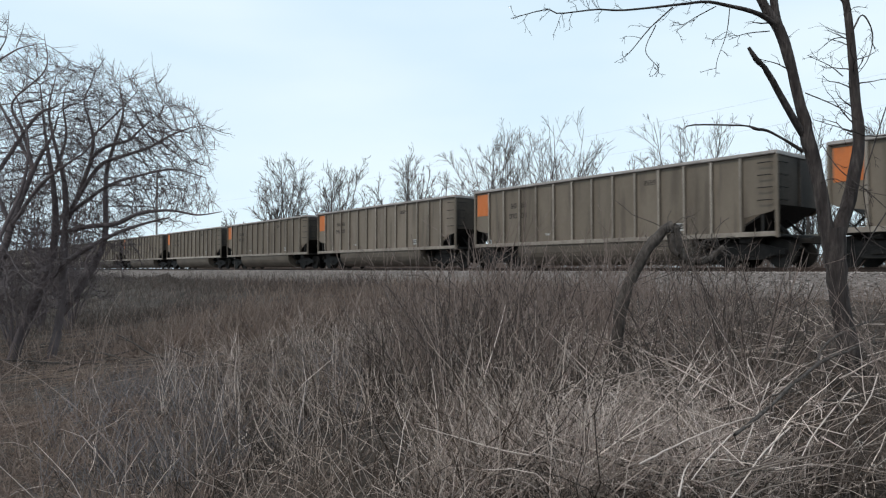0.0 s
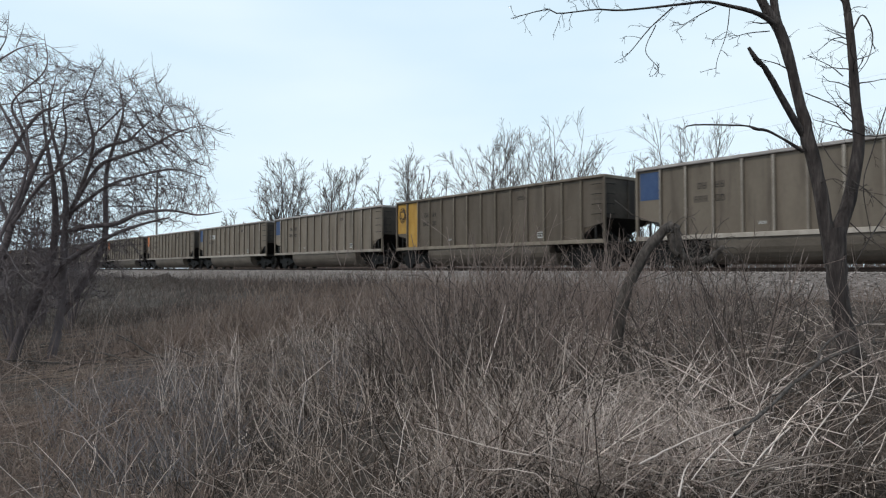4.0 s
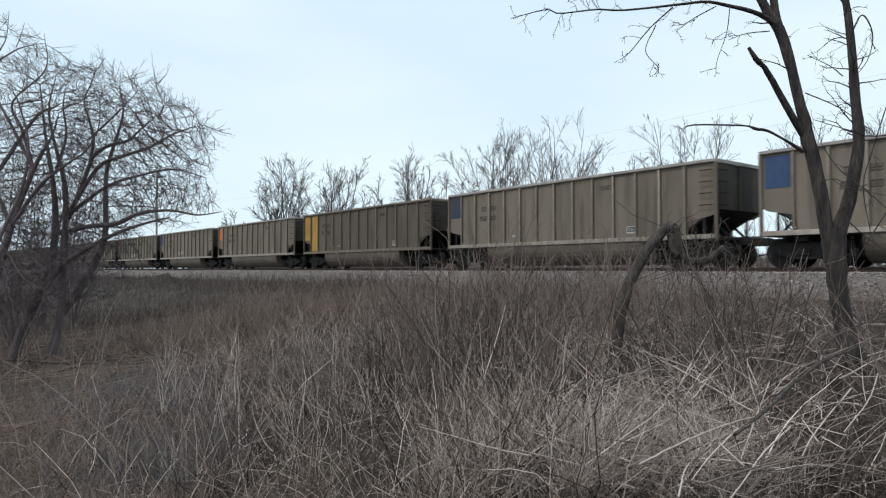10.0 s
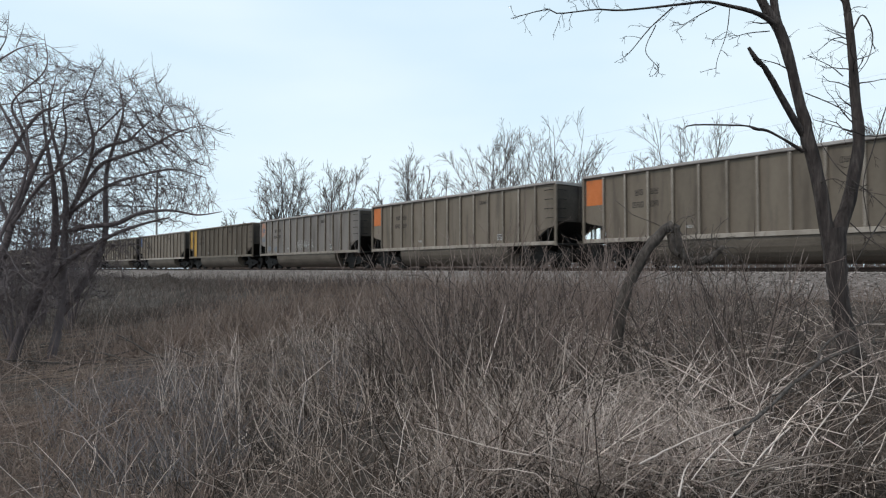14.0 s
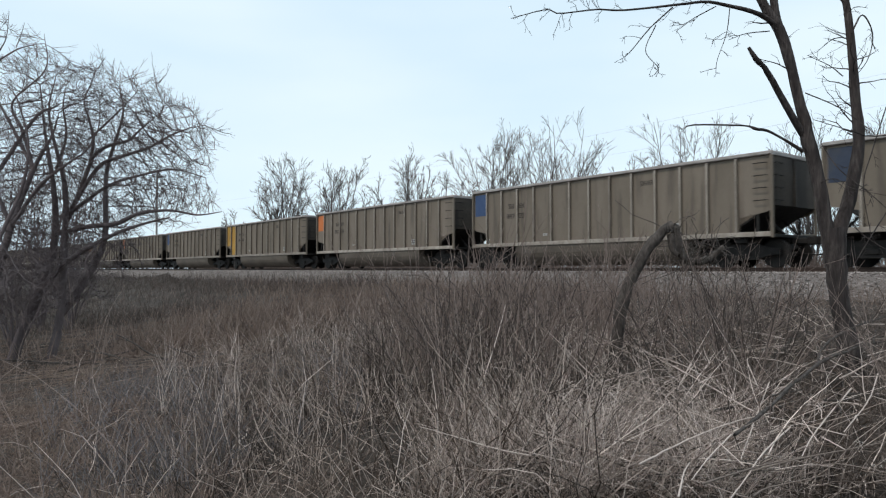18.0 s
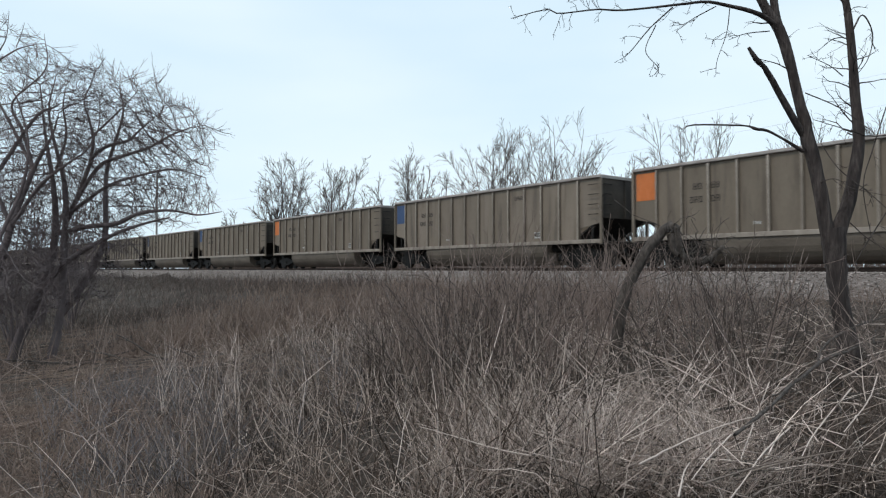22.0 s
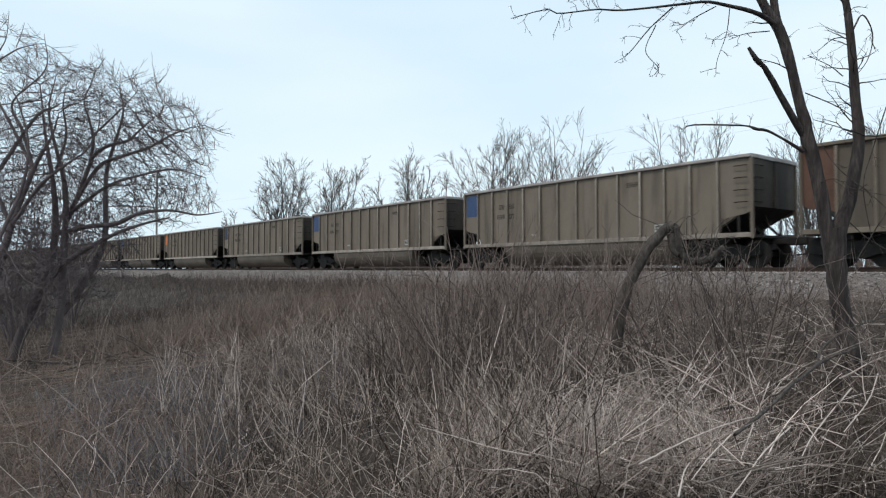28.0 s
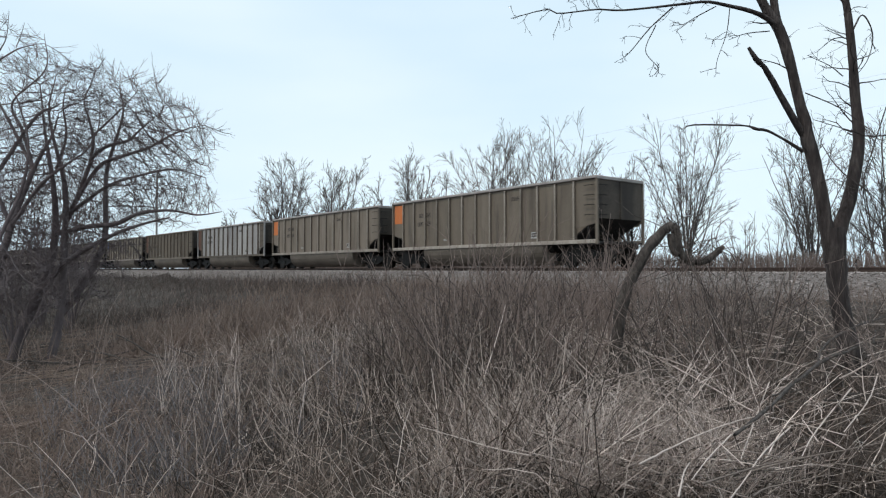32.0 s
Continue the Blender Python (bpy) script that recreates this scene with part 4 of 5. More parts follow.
def left_tree():
    tree = new("spreading_tree")
    tagged(tree, "large leafless tree with many low spreading limbs and dense twigs", "tree")
    rng = np.random.default_rng(21)
    limbs = []
    limbs.append(limb_part(tree, "trunk", [(-10.4, 16, -2.6, 0.15), (-9.89, 16, -1.16, 0.122), (-9.44, 16, -0.08, 0.103), (-9.28, 16, 0.86, 0.085), (-9.34, 16, 1.95, 0.061), (-9.57, 16, 3.31, 0.033), (-9.7, 16, 4.41, 0.014)], 35, 8, M_GREYBARK))
    limbs.append(limb_part(tree, "trunk", [(-10.7, 15, -2.6, 0.13), (-10.05, 15, -0.33, 0.094), (-9.69, 15, 0.93, 0.075), (-9.21, 15, 2.21, 0.052), (-8.81, 15, 2.97, 0.028), (-8.66, 15, 3.49, 0.009)], 30, 8, M_GREYBARK))
    limbs.append(limb_part(tree, "limb", [(-9.63, 16, -0.62, 0.085), (-8.88, 15.6, 0.05, 0.07), (-7.76, 15.2, 0.62, 0.052), (-6.9, 15, 0.93, 0.033), (-6.06, 14.8, 1.11, 0.019)], 25, 8, M_GREYBARK))
    limbs.append(limb_part(tree, "limb", [(-9.32, 16, 0.79, 0.061), (-8.23, 15.6, 0.97, 0.056), (-7.49, 15.3, 1.0, 0.052), (-6.84, 15, 1.21, 0.042), (-6.06, 14.8, 1.27, 0.028), (-5.4, 14.7, 1.16, 0.019), (-4.84, 14.6, 1.22, 0.009)], 35, 8, M_GREYBARK))
    limbs.append(limb_part(tree, "limb", [(-8.99, 16, 1.13, 0.056), (-8.49, 16, 2.41, 0.047), (-8.39, 16, 2.67, 0.042), (-8.03, 16, 2.93, 0.038), (-7.55, 16, 3.06, 0.031), (-7.3, 16, 3.3, 0.024), (-7.07, 16, 3.5, 0.016), (-6.8, 16, 3.72, 0.007)], 40, 8, M_GREYBARK))
    limbs.append(limb_part(tree, "limb", [(-8.92, 16, 1.4, 0.052), (-8.17, 15.8, 2.38, 0.047), (-7.52, 15.6, 2.6, 0.038), (-6.77, 15.4, 2.79, 0.031), (-6.28, 15.3, 3.03, 0.024), (-5.93, 15.2, 3.14, 0.016), (-5.67, 15.2, 3.22, 0.009), (-5.45, 15.2, 3.25, 0.004)], 40, 8, M_GREYBARK))
    limbs.append(limb_part(tree, "limb", [(-8.49, 16, 2.41, 0.042), (-8.4, 16, 3.09, 0.038), (-8.54, 16, 3.67, 0.028), (-8.63, 16, 4.04, 0.021), (-8.43, 16, 4.54, 0.012), (-8.34, 16, 4.93, 0.004)], 30, 8, M_GREYBARK))
    limbs.append(limb_part(tree, "limb", [(-9.21, 15, 2.21, 0.042), (-9.48, 15, 3.1, 0.033), (-9.71, 15, 3.74, 0.024), (-8.98, 15, 4.48, 0.016), (-9.02, 15, 5.29, 0.005)], 25, 8, M_GREYBARK))
    limbs.append(limb_part(tree, "limb", [(-9.97, 15, 2.21, 0.047), (-9.2, 15, 3.38, 0.033), (-8.85, 15.1, 3.64, 0.019), (-8.71, 15.2, 3.77, 0.006)], 20, 8, M_GREYBARK))
    limbs.append(limb_part(tree, "limb", [(-9.36, 14, 4.57, 0.014), (-9.22, 14, 4.87, 0.01), (-9.17, 14, 5.42, 0.005)], 15, 8, M_GREYBARK))
    limbs.append(limb_part(tree, "limb", [(-9.01, 14, 4.65, 0.01), (-8.91, 14, 4.91, 0.008), (-8.84, 14, 5.18, 0.004)], 15, 8, M_GREYBARK))
    limbs.append(limb_part(tree, "limb", [(-8.99, 16, 1.27, 0.047), (-7.8, 15.5, 1.89, 0.038), (-6.88, 15.2, 2.11, 0.028), (-6.03, 15, 2.21, 0.019), (-5.33, 15, 2.02, 0.009)], 25, 8, M_GREYBARK))
    limbs.append(limb_part(tree, "limb", [(-9.21, 15, 2.21, 0.047), (-9.74, 15, 3.23, 0.033), (-10.26, 15, 4.13, 0.019), (-10.79, 15, 4.9, 0.014)], 20, 8, M_GREYBARK))
    limbs.append(limb_part(tree, "limb", [(-9.28, 16, 2.36, 0.038), (-9.05, 16, 3.17, 0.028), (-9.14, 16, 3.86, 0.019), (-9.07, 16, 4.41, 0.007)], 20, 8, M_GREYBARK))
    limbs.append(limb_part(tree, "limb", [(-9.69, 15, 0.93, 0.047), (-8.89, 14.7, 1.79, 0.038), (-8.17, 14.5, 2.26, 0.024), (-7.8, 14.5, 2.5, 0.014)], 20, 8, M_GREYBARK))
    limbs.append(limb_part(tree, "limb", [(-9.28, 14, 0.63, 0.042), (-8.83, 14, 1.7, 0.033), (-8.72, 14, 2.65, 0.024), (-8.98, 14, 3.61, 0.014)], 20, 8, M_GREYBARK))
    limbs.append(limb_part(tree, "limb", [(-9.69, 15, 0.93, 0.047), (-10.09, 14.8, 2.18, 0.038), (-10.23, 14.6, 3.39, 0.024)], 15, 8, M_GREYBARK))
    limbs.append(limb_part(tree, "limb", [(-8.48, 16, 3.11, 0.028), (-7.73, 16, 3.83, 0.019), (-7.34, 16, 4.26, 0.007)], 15, 8, M_GREYBARK))
    limbs.append(limb_part(tree, "limb", [(-9.35, 14, 4.39, 0.019), (-9.0, 14, 4.6, 0.014), (-8.76, 14, 4.68, 0.01), (-8.44, 14, 4.74, 0.005)], 20, 8, M_GREYBARK))
    limbs.append(limb_part(tree, "trunk", [(-9.3, 15.8, -2.5, 0.12), (-9.0, 15.8, -1.0, 0.095), (-8.95, 15.8, 0.5, 0.08), (-8.95, 15.8, 1.9, 0.058), (-9.35, 15.8, 3.6, 0.028), (-9.2, 15.8, 4.6, 0.008)], 35, 8, M_GREYBARK))
    limbs.append(limb_part(tree, "trunk", [(-9.0, 15.85, -1.1, 0.08), (-8.55, 16.0, -0.3, 0.085), (-8.2, 16.2, 0.7, 0.075), (-8.17, 16.2, 2.3, 0.052), (-7.8, 16.2, 3.7, 0.025), (-7.9, 16.2, 4.5, 0.007)], 35, 8, M_GREYBARK))
    roots, before = [], []
    for p, r in limbs:
        for k, q in enumerate(p[0]):
            roots.append(q)
            before.append(len(roots) - 2 if k else -1)
    held = len(roots)
    pts = in_lobes(rng, [(-8.4, 15.6, 2.75, 2.55, 1.9, 2.3, 4400), (-6.35, 15.3, 2.95, 1.25, 1.2, 0.95, 800), (-6.3, 14.9, 1.55, 1.35, 1.0, 0.7, 700), (-11.6, 15.5, 2.7, 2.0, 1.8, 2.6, 1900), (-9.3, 15.2, 0.1, 2.2, 1.5, 1.4, 2600), (-9.4, 14.6, 4.7, 0.9, 0.8, 0.7, 60)])
    pos, parent = grow(rng, roots, before, pts, 0.12, 1.5, 0.19, 0.1, 0.09)
    p, r, w = twig_segments(pos, parent, 0.006, 2.25, 0.045, held)
    fine = w < 0.011
    pick = fine & (rng.random(len(w)) < 0.8)
    a, b = branch_off(rng, p[pick], r[pick], 2, 0.1, 1.0, 1.0, 0.36, 0.08, 4, 0.1, 0.75, 0.0042, lengths=0.46)
    c, d = branch_off(rng, a, b, 1, 0.2, 0.85, 0.55, 0.38, 0.03, 3, 0.1, 0.85, 0.0032)
    link_mesh("branchwork", tubes("branchwork", [(p[~fine], r[~fine], 4)]), M_GREYBARK, tree)
    link_mesh("crown", tubes("crown", [(p[fine], r[fine], 3), (a, b, 3), (c, d, 3)]), M_GREYBARK, tree, "dense fine bare twigs")


left_tree()
for i, (x, y, h, w, st) in enumerate([(-16.8, 24, 5.2, 2.8, 11), (-15.6, 28, 4.8, 2.8, 11), (-13.4, 21, 2.9, 2.0, 10), (-18.0, 30, 6.4, 3.0, 11)]):
    bare_tree("bare_tree", x, y, h, w, st, 200 + i, "leafless tree with dense grey twigs at the foot of the bank", M_GREYBARK, 0.0088, "trees at the foot of the bank", 0.05, (9, 5, 2))


# ---- utility line beyond the track ----
def utility_line():
    pole = new("utility_pole")
    tagged(pole, "tall weathered wooden utility pole with a crossarm", "utility pole")
    x, y = -40.7, 95
    z = float(ground_z(x, y))
    pole.matrix_basis = pose(x, y, z, 0, 0, 36)
    part("post", rod(bmesh.new(), (0, 0, -0.2), (0, 0, 14.0 - z), 0.13, 10), M_POLE, pole)
    part("crossarm", box(bmesh.new(), -1.2, 1.2, -0.07, 0.07, 14.0 - z - 0.9, 14.0 - z - 0.75, 0.01), M_POLE, pole)
    for i, (off, h0, h1) in enumerate(((-9.5, 9.6, 8.1), (-9.0, 8.6, 6.6), (-8.5, 6.5, 4.6))):
        s = np.linspace(-40, 110, 40)
        pts = np.array([on_track(v, off) for v in s])
        pts[:, 2] = h1 + (h0 - h1) * ((s - 35) / 75) ** 2
        wire = link_mesh("overhead_wire", tubes("overhead_wire", [(pts[None, :, :3], np.full((1, 40), 0.0035), 4)]), M_WIRE)
        tagged(wire, "thin overhead wire along the railway", "wire", "overhead wires")


utility_line()


# ---- dry brush on the bank ----
def scatter(rng, n, x0, x1, y0, y1, power=1.0):
    """Places on the bank in front of the track, thinning out with distance."""
    y = y0 + (y1 - y0) * rng.random(n) ** power
    w = 0.74 * y + 0.8
    x = np.maximum(x0, -w) + (np.minimum(x1, w) - np.maximum(x0, -w)) * rng.random(n)
    keep = from_track(x, y) > 4.4 + rng.random(n) * 1.2
    x, y = x[keep], y[keep]
    return x, y, ground_z(x, y) - 0.03


def patchy(x, y, f=0.5, s=0.0):
    return 0.5 + 0.25 * (np.sin(f * 1.7 * x + f * 0.9 * y + s) + np.sin(f * 2.3 * y - f * 1.3 * x + 1.7 + s))


def stems(name, rng, x, y, z, height, lean, radius, material, label, k=4, wiggle=0.12, rise=0.0, sides=3, forks=0, toward=None):
    n = len(x)
    a = rng.uniform(0, 6.28, n) if toward is None else toward
    l = lean * rng.uniform(0.1, 1.0, n)
    way = np.stack([np.cos(a) * l, np.sin(a) * l, np.ones(n)], 1)
    r0 = radius * rng.uniform(0.55, 1.35, n)
    p, r = shoots(rng, np.stack([x, y, z], 1), way, height, r0, r0 * 0.35, k, wiggle, rise)
    groups = [(p, r, sides)]
    if forks:
        groups.append((*branch_off(rng, p, r, forks, 0.35, 0.95, 0.35, 0.45, 0.08, 4, 0.15, 0.6, 0.0014), 3))
    return tagged(link_mesh(name, tubes(name, groups), material), label, "dry grass", kind="stuff")


def clumped(rng, clumps, each, x0, x1, y0, y1, power, spread):
    """Stems in clumps that fan out from their roots."""
    x, y, _ = scatter(rng, clumps, x0, x1, y0, y1, power)
    who = np.repeat(np.arange(len(x)), rng.integers(each // 2, each + each // 2, len(x)))
    a = rng.uniform(0, 6.28, len(who))
    d = spread * rng.random(len(who)) ** 0.7
    px, py = x[who] + np.cos(a) * d, y[who] + np.sin(a) * d
    return px, py, ground_z(px, py) - 0.03, a + rng.normal(0, 1.0, len(a))


def on_bank(x, y, lo, hi, gap=0.0, f=0.9, s=0.0, clear=6.5):
    """Which places lie between two bearings, outside the bare patches and away from the track."""
    b = x / y
    return (b > lo) & (b < hi) & (patchy(x, y, f, s) > gap) & (from_track(x, y) > clear)


def bare_ground(x, y):
    """1 on the open litter slope between the bent trunk and the forked tree, 0 elsewhere."""
    b = x / y
    return np.clip((b - 0.2) * 9, 0, 1) * np.clip((y - 6.0) / 2, 0, 1) * np.clip((15 - y) / 2, 0, 1)


def hollows(x, y):
    """0 in the small gaps between tussocks, 1 on them."""
    dens = sum(np.exp(-((x - cx) / rx) ** 2 - ((y - cy) / ry) ** 2) for cx, cy, rx, ry in ((-0.62, 5.0, 0.6, 0.6), (0.4, 6.8, 0.75, 0.7), (2.5, 8.6, 0.3, 0.4), (-0.1, 5.2, 0.3, 0.3)))
    return np.clip(patchy(x, y, 2.6, 0.7) * 3.2 - 0.55, 0, 1) * np.clip(patchy(x + 3, y, 1.2, 2.2) * 4 - 0.4, 0.15, 1) * np.clip(1 - 1.3 * dens, 0, 1)


def build_brush():
    rng = np.random.default_rng(31)
    # matted grass
    x, y, z = scatter(rng, 43000, -12, 30, 3.7, 20, 1.55)
    keep = (rng.random(len(x)) < np.clip((x / y + 0.55) * 2.6, 0.1, 1)) & (rng.random(len(x)) < 0.28 + 0.72 * hollows(x, y)) & (rng.random(len(x)) > 0.45 * bare_ground(x, y)) & (rng.random(len(x)) < np.clip(1.9 - 3.0 * x / y, 0.4, 1))
    x, y, z = x[keep], y[keep], z[keep]
    h = rng.uniform(0.14, 0.5, len(x)) * (0.5 + 0.8 * patchy(x, y)) * np.clip(from_track(x, y) / 9, 0.45, 1) * (1 - 0.5 * bare_ground(x, y))
    stems("dry_grass", rng, x, y, z, h, 1.9, 0.0034, M_STRAW, "tangled dry grey-brown grass on the bank", 4, 0.33, -0.1)
    # short brown growth on the falling ground
    x, y, z = scatter(rng, 46000, -60, -0.5, 3.7, 26, 1.35)
    keep = (x / y < -0.12 - 0.3 * rng.random(len(x))) & (rng.random(len(x)) < 0.1 + 0.9 * grassy(x, y)) & (rng.random(len(x)) < 0.45 + 0.55 * patchy(x, y, 1.9, 1.0))
    x, y, z = x[keep], y[keep], z[keep]
    h = rng.uniform(0.1, 0.42, len(x)) * (0.45 + 0.75 * patchy(x, y, 0.9, 3.0))
    stems("brown_grass", rng, x, y, z, h, 2.0, 0.0036, M_LITTER, "short brown grass and leaf litter on falling ground", 4, 0.3, -0.1)
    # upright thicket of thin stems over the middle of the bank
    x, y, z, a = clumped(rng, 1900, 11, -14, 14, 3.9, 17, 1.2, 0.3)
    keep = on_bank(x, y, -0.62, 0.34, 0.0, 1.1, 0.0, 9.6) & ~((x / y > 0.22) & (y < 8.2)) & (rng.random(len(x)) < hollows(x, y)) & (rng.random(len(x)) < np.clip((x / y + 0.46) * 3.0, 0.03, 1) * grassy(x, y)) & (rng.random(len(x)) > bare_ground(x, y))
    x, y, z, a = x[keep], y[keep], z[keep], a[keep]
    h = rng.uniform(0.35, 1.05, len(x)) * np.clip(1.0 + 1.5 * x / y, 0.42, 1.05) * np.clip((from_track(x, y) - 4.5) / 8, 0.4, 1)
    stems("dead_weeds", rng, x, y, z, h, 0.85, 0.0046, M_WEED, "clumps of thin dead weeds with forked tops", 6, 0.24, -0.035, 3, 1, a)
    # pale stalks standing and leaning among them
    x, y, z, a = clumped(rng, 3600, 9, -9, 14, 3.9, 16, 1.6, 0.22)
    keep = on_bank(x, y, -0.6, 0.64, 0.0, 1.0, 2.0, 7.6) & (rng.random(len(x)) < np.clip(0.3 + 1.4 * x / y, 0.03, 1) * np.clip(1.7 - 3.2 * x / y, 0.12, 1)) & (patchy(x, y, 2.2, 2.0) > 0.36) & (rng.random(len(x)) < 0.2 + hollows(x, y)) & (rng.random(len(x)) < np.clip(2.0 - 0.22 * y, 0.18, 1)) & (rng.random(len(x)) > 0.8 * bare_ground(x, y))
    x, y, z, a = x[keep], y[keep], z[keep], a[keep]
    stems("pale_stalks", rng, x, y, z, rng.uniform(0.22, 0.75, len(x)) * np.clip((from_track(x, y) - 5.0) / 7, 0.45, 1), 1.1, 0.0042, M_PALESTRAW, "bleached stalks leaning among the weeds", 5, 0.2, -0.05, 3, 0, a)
    # pale mat at the near foot of the bank
    x, y, z, a = clumped(rng, 500, 10, -0.1, 2.2, 3.9, 5.7, 1.0, 0.2)
    keep = rng.random(len(x)) < 0.25 + 0.75 * hollows(x, y)
    x, y, z, a = x[keep], y[keep], z[keep], a[keep]
    stems("pale_mat", rng, x, y, z, rng.uniform(0.15, 0.5, len(x)), 1.3, 0.0036, M_PALESTRAW, "matted pale stalks at the near foot of the bank", 5, 0.22, -0.06, 3, 0, a)
    # upright pale stems in tufts
    x, y, z, a = clumped(rng, 260, 8, -6, 5, 4.2, 13, 1.1, 0.14)
    keep = on_bank(x, y, -0.42, 0.3, 0.0, 1.3, 4.0, 8.0) & (patchy(x, y, 1.4, 5.0) > 0.42)
    x, y, z, a = x[keep], y[keep], z[keep], a[keep]
    stems("pale_tufts", rng, x, y, z, rng.uniform(0.35, 0.8, len(x)), 0.6, 0.0042, M_PALESTRAW, "tufts of upright pale dry stems", 5, 0.12, -0.02, 3, 0, a)
    # grey weeds low on the falling ground
    x, y, z, a = clumped(rng, 170, 22, -6, 0, 4.2, 9, 1.0, 0.45)
    keep = on_bank(x, y, -0.6, -0.12, 0.0, 1.3, 4.0, 8.0) & (rng.random(len(x)) < 0.6) & (patchy(x, y, 1.3, 0.4) > 0.5)
    x, y, z, a = x[keep], y[keep], z[keep], a[keep]
    stems("grey_weeds", rng, x, y, z, rng.uniform(0.2, 0.6, len(x)), 0.9, 0.0032, M_GREYWEED, "fine blue-grey dead weeds in loose tufts", 5, 0.16, 0.0, 3, 1, a)
    # fallen twigs and stems combed down the slope
    x, y, z = scatter(rng, 8000, -18, -2, 6.5, 26, 1.2)
    keep = (x / y < -0.24) & (rng.random(len(x)) < 0.2 + 0.8 * patchy(x, y, 1.6, 2.0)) & (rng.random(len(x)) > 0.75 * grassy(x, y))
    x, y, z = x[keep], y[keep], z[keep] + 0.05
    turn = math.atan2(SIDE[1], SIDE[0]) + rng.normal(0, 0.3, len(x))
    l = rng.uniform(0.2, 0.9, len(x)) * rng.uniform(0.5, 1.4, len(x))
    way = np.stack([np.cos(turn), np.sin(turn), np.full(len(x), -0.12)], 1)
    r0 = rng.uniform(0.003, 0.008, len(x))
    p, r = shoots(rng, np.stack([x, y, z + 0.03], 1), way, l, r0, r0 * 0.5, 4, 0.08, 0.0)
    p[..., 2] = np.maximum(p[..., 2], ground_z(p[..., 0], p[..., 1]) + 0.01)
    tagged(link_mesh("slope_litter", tubes("slope_litter", [(p, r, 3)]), M_LITTER), "fallen twigs and stems lying down the slope", "twigs", kind="stuff")
    # low dark growth over the litter under the spreading tree
    x, y, z = scatter(rng, 16000, -40, -3, 8, 45, 1.2)
    keep = rng.random(len(x)) > 0.25 + 0.75 * grassy(x, y)
    x, y, z = x[keep], y[keep], z[keep]
    stems("litter_weeds", rng, x, y, z, rng.uniform(0.08, 0.4, len(x)) * (0.4 + patchy(x, y, 1.3, 0.5)), 1.8, 0.0055, M_DARKWEED, "low dark weeds and twigs over leaf litter", 4, 0.3, -0.08)
    x, y, z = scatter(rng, 15000, -90, -8, 28, 115, 1.2)
    keep = rng.random(len(x)) > 0.8 * grassy(x, y)
    x, y, z = x[keep], y[keep], z[keep]
    stems("slope_weeds", rng, x, y, z, rng.uniform(0.25, 0.8, len(x)), 0.9, 0.012, M_DARKWEED, "dark brown weeds on the far slope of the bank", 3, 0.25, -0.03)
    # flattened brown litter under the forked tree
    x, y, z = scatter(rng, 15000, 1.2, 14, 3.9, 14, 1.2)
    keep = rng.random(len(x)) < np.clip((x / y - 0.28) * 5, 0, 1)
    x, y, z = x[keep], y[keep], z[keep]
    stems("flat_litter", rng, x, y, z + 0.03, rng.uniform(0.1, 0.34, len(x)), 3.5, 0.0042, M_DARKLITTER, "flattened brown stems and litter under the forked tree", 4, 0.25, -0.12)
    # lodged stalks
    x, y, z = scatter(rng, 4600, 0.3, 12, 3.9, 13, 1.1)
    keep = (rng.random(len(x)) < np.clip((x / y - 0.08) * 2.5, 0, 1) * np.clip(1.7 - 2.6 * x / y, 0.12, 1)) & (from_track(x, y) > 7)
    x, y, z = x[keep], y[keep], z[keep] + rng.uniform(0.03, 0.24, keep.sum())
    stems("fallen_stalks", rng, x, y, z, rng.uniform(0.25, 0.85, len(x)), 6.0, 0.0042, M_STRAW, "broken dry stalks lying across one another", 5, 0.1, -0.01)
    x, y, z = scatter(rng, 1700, 0.0, 12, 3.9, 13, 1.3)
    keep = (rng.random(len(x)) < np.clip((x / y + 0.02) * 2.4, 0, 1) * np.clip(1.9 - 3.2 * x / y, 0.15, 1)) & (from_track(x, y) > 7)
    x, y, z = x[keep], y[keep], z[keep] + rng.uniform(0.06, 0.3, keep.sum())
    stems("bleached_stalks", rng, x, y, z, rng.uniform(0.3, 1.0, len(x)), 4.0, 0.0046, M_PALESTRAW, "bleached stalks lying on the dry grass", 6, 0.09, 0.0)
    x, y, z = scatter(rng, 900, 0.3, 2.6, 3.9, 5.4, 1.0)
    keep = (x / y > 0.14) & (x / y < 0.46)
    x, y, z = x[keep], y[keep], z[keep] + rng.uniform(0.0, 0.15, keep.sum())
    stems("matted_stalks", rng, x, y, z, rng.uniform(0.2, 0.55, len(x)), 4.0, 0.0036, M_PALESTRAW, "matted bleached stalks low on the bank", 6, 0.16, -0.01)
    # dark weeds along the toe of the ballast
    n = 6500
    s = -14 + 70 * rng.random(n) ** 1.2
    off = rng.uniform(4.3, 8.0, n)
    ang = BEND * s
    side = SIDE[None] * np.cos(ang)[:, None] - AWAY[None] * np.sin(ang)[:, None]
    p = CENTRE[None] - side * (1 / BEND - off)[:, None]
    keep = rng.random(n) < patchy(p[:, 0], p[:, 1], 0.7, 1.0) * 0.9
    x, y = p[keep, 0], p[keep, 1]
    stems("toe_weeds", rng, x, y, ground_z(x, y) - 0.03, rng.uniform(0.12, 0.5, len(x)), 0.7, 0.005, M_TWIG, "low dark weeds along the foot of the ballast", 4, 0.25, -0.02, 3, 1)
    # brown tufts standing before the ballast
    s = np.repeat(rng.uniform(-6, 26, 90), 26)
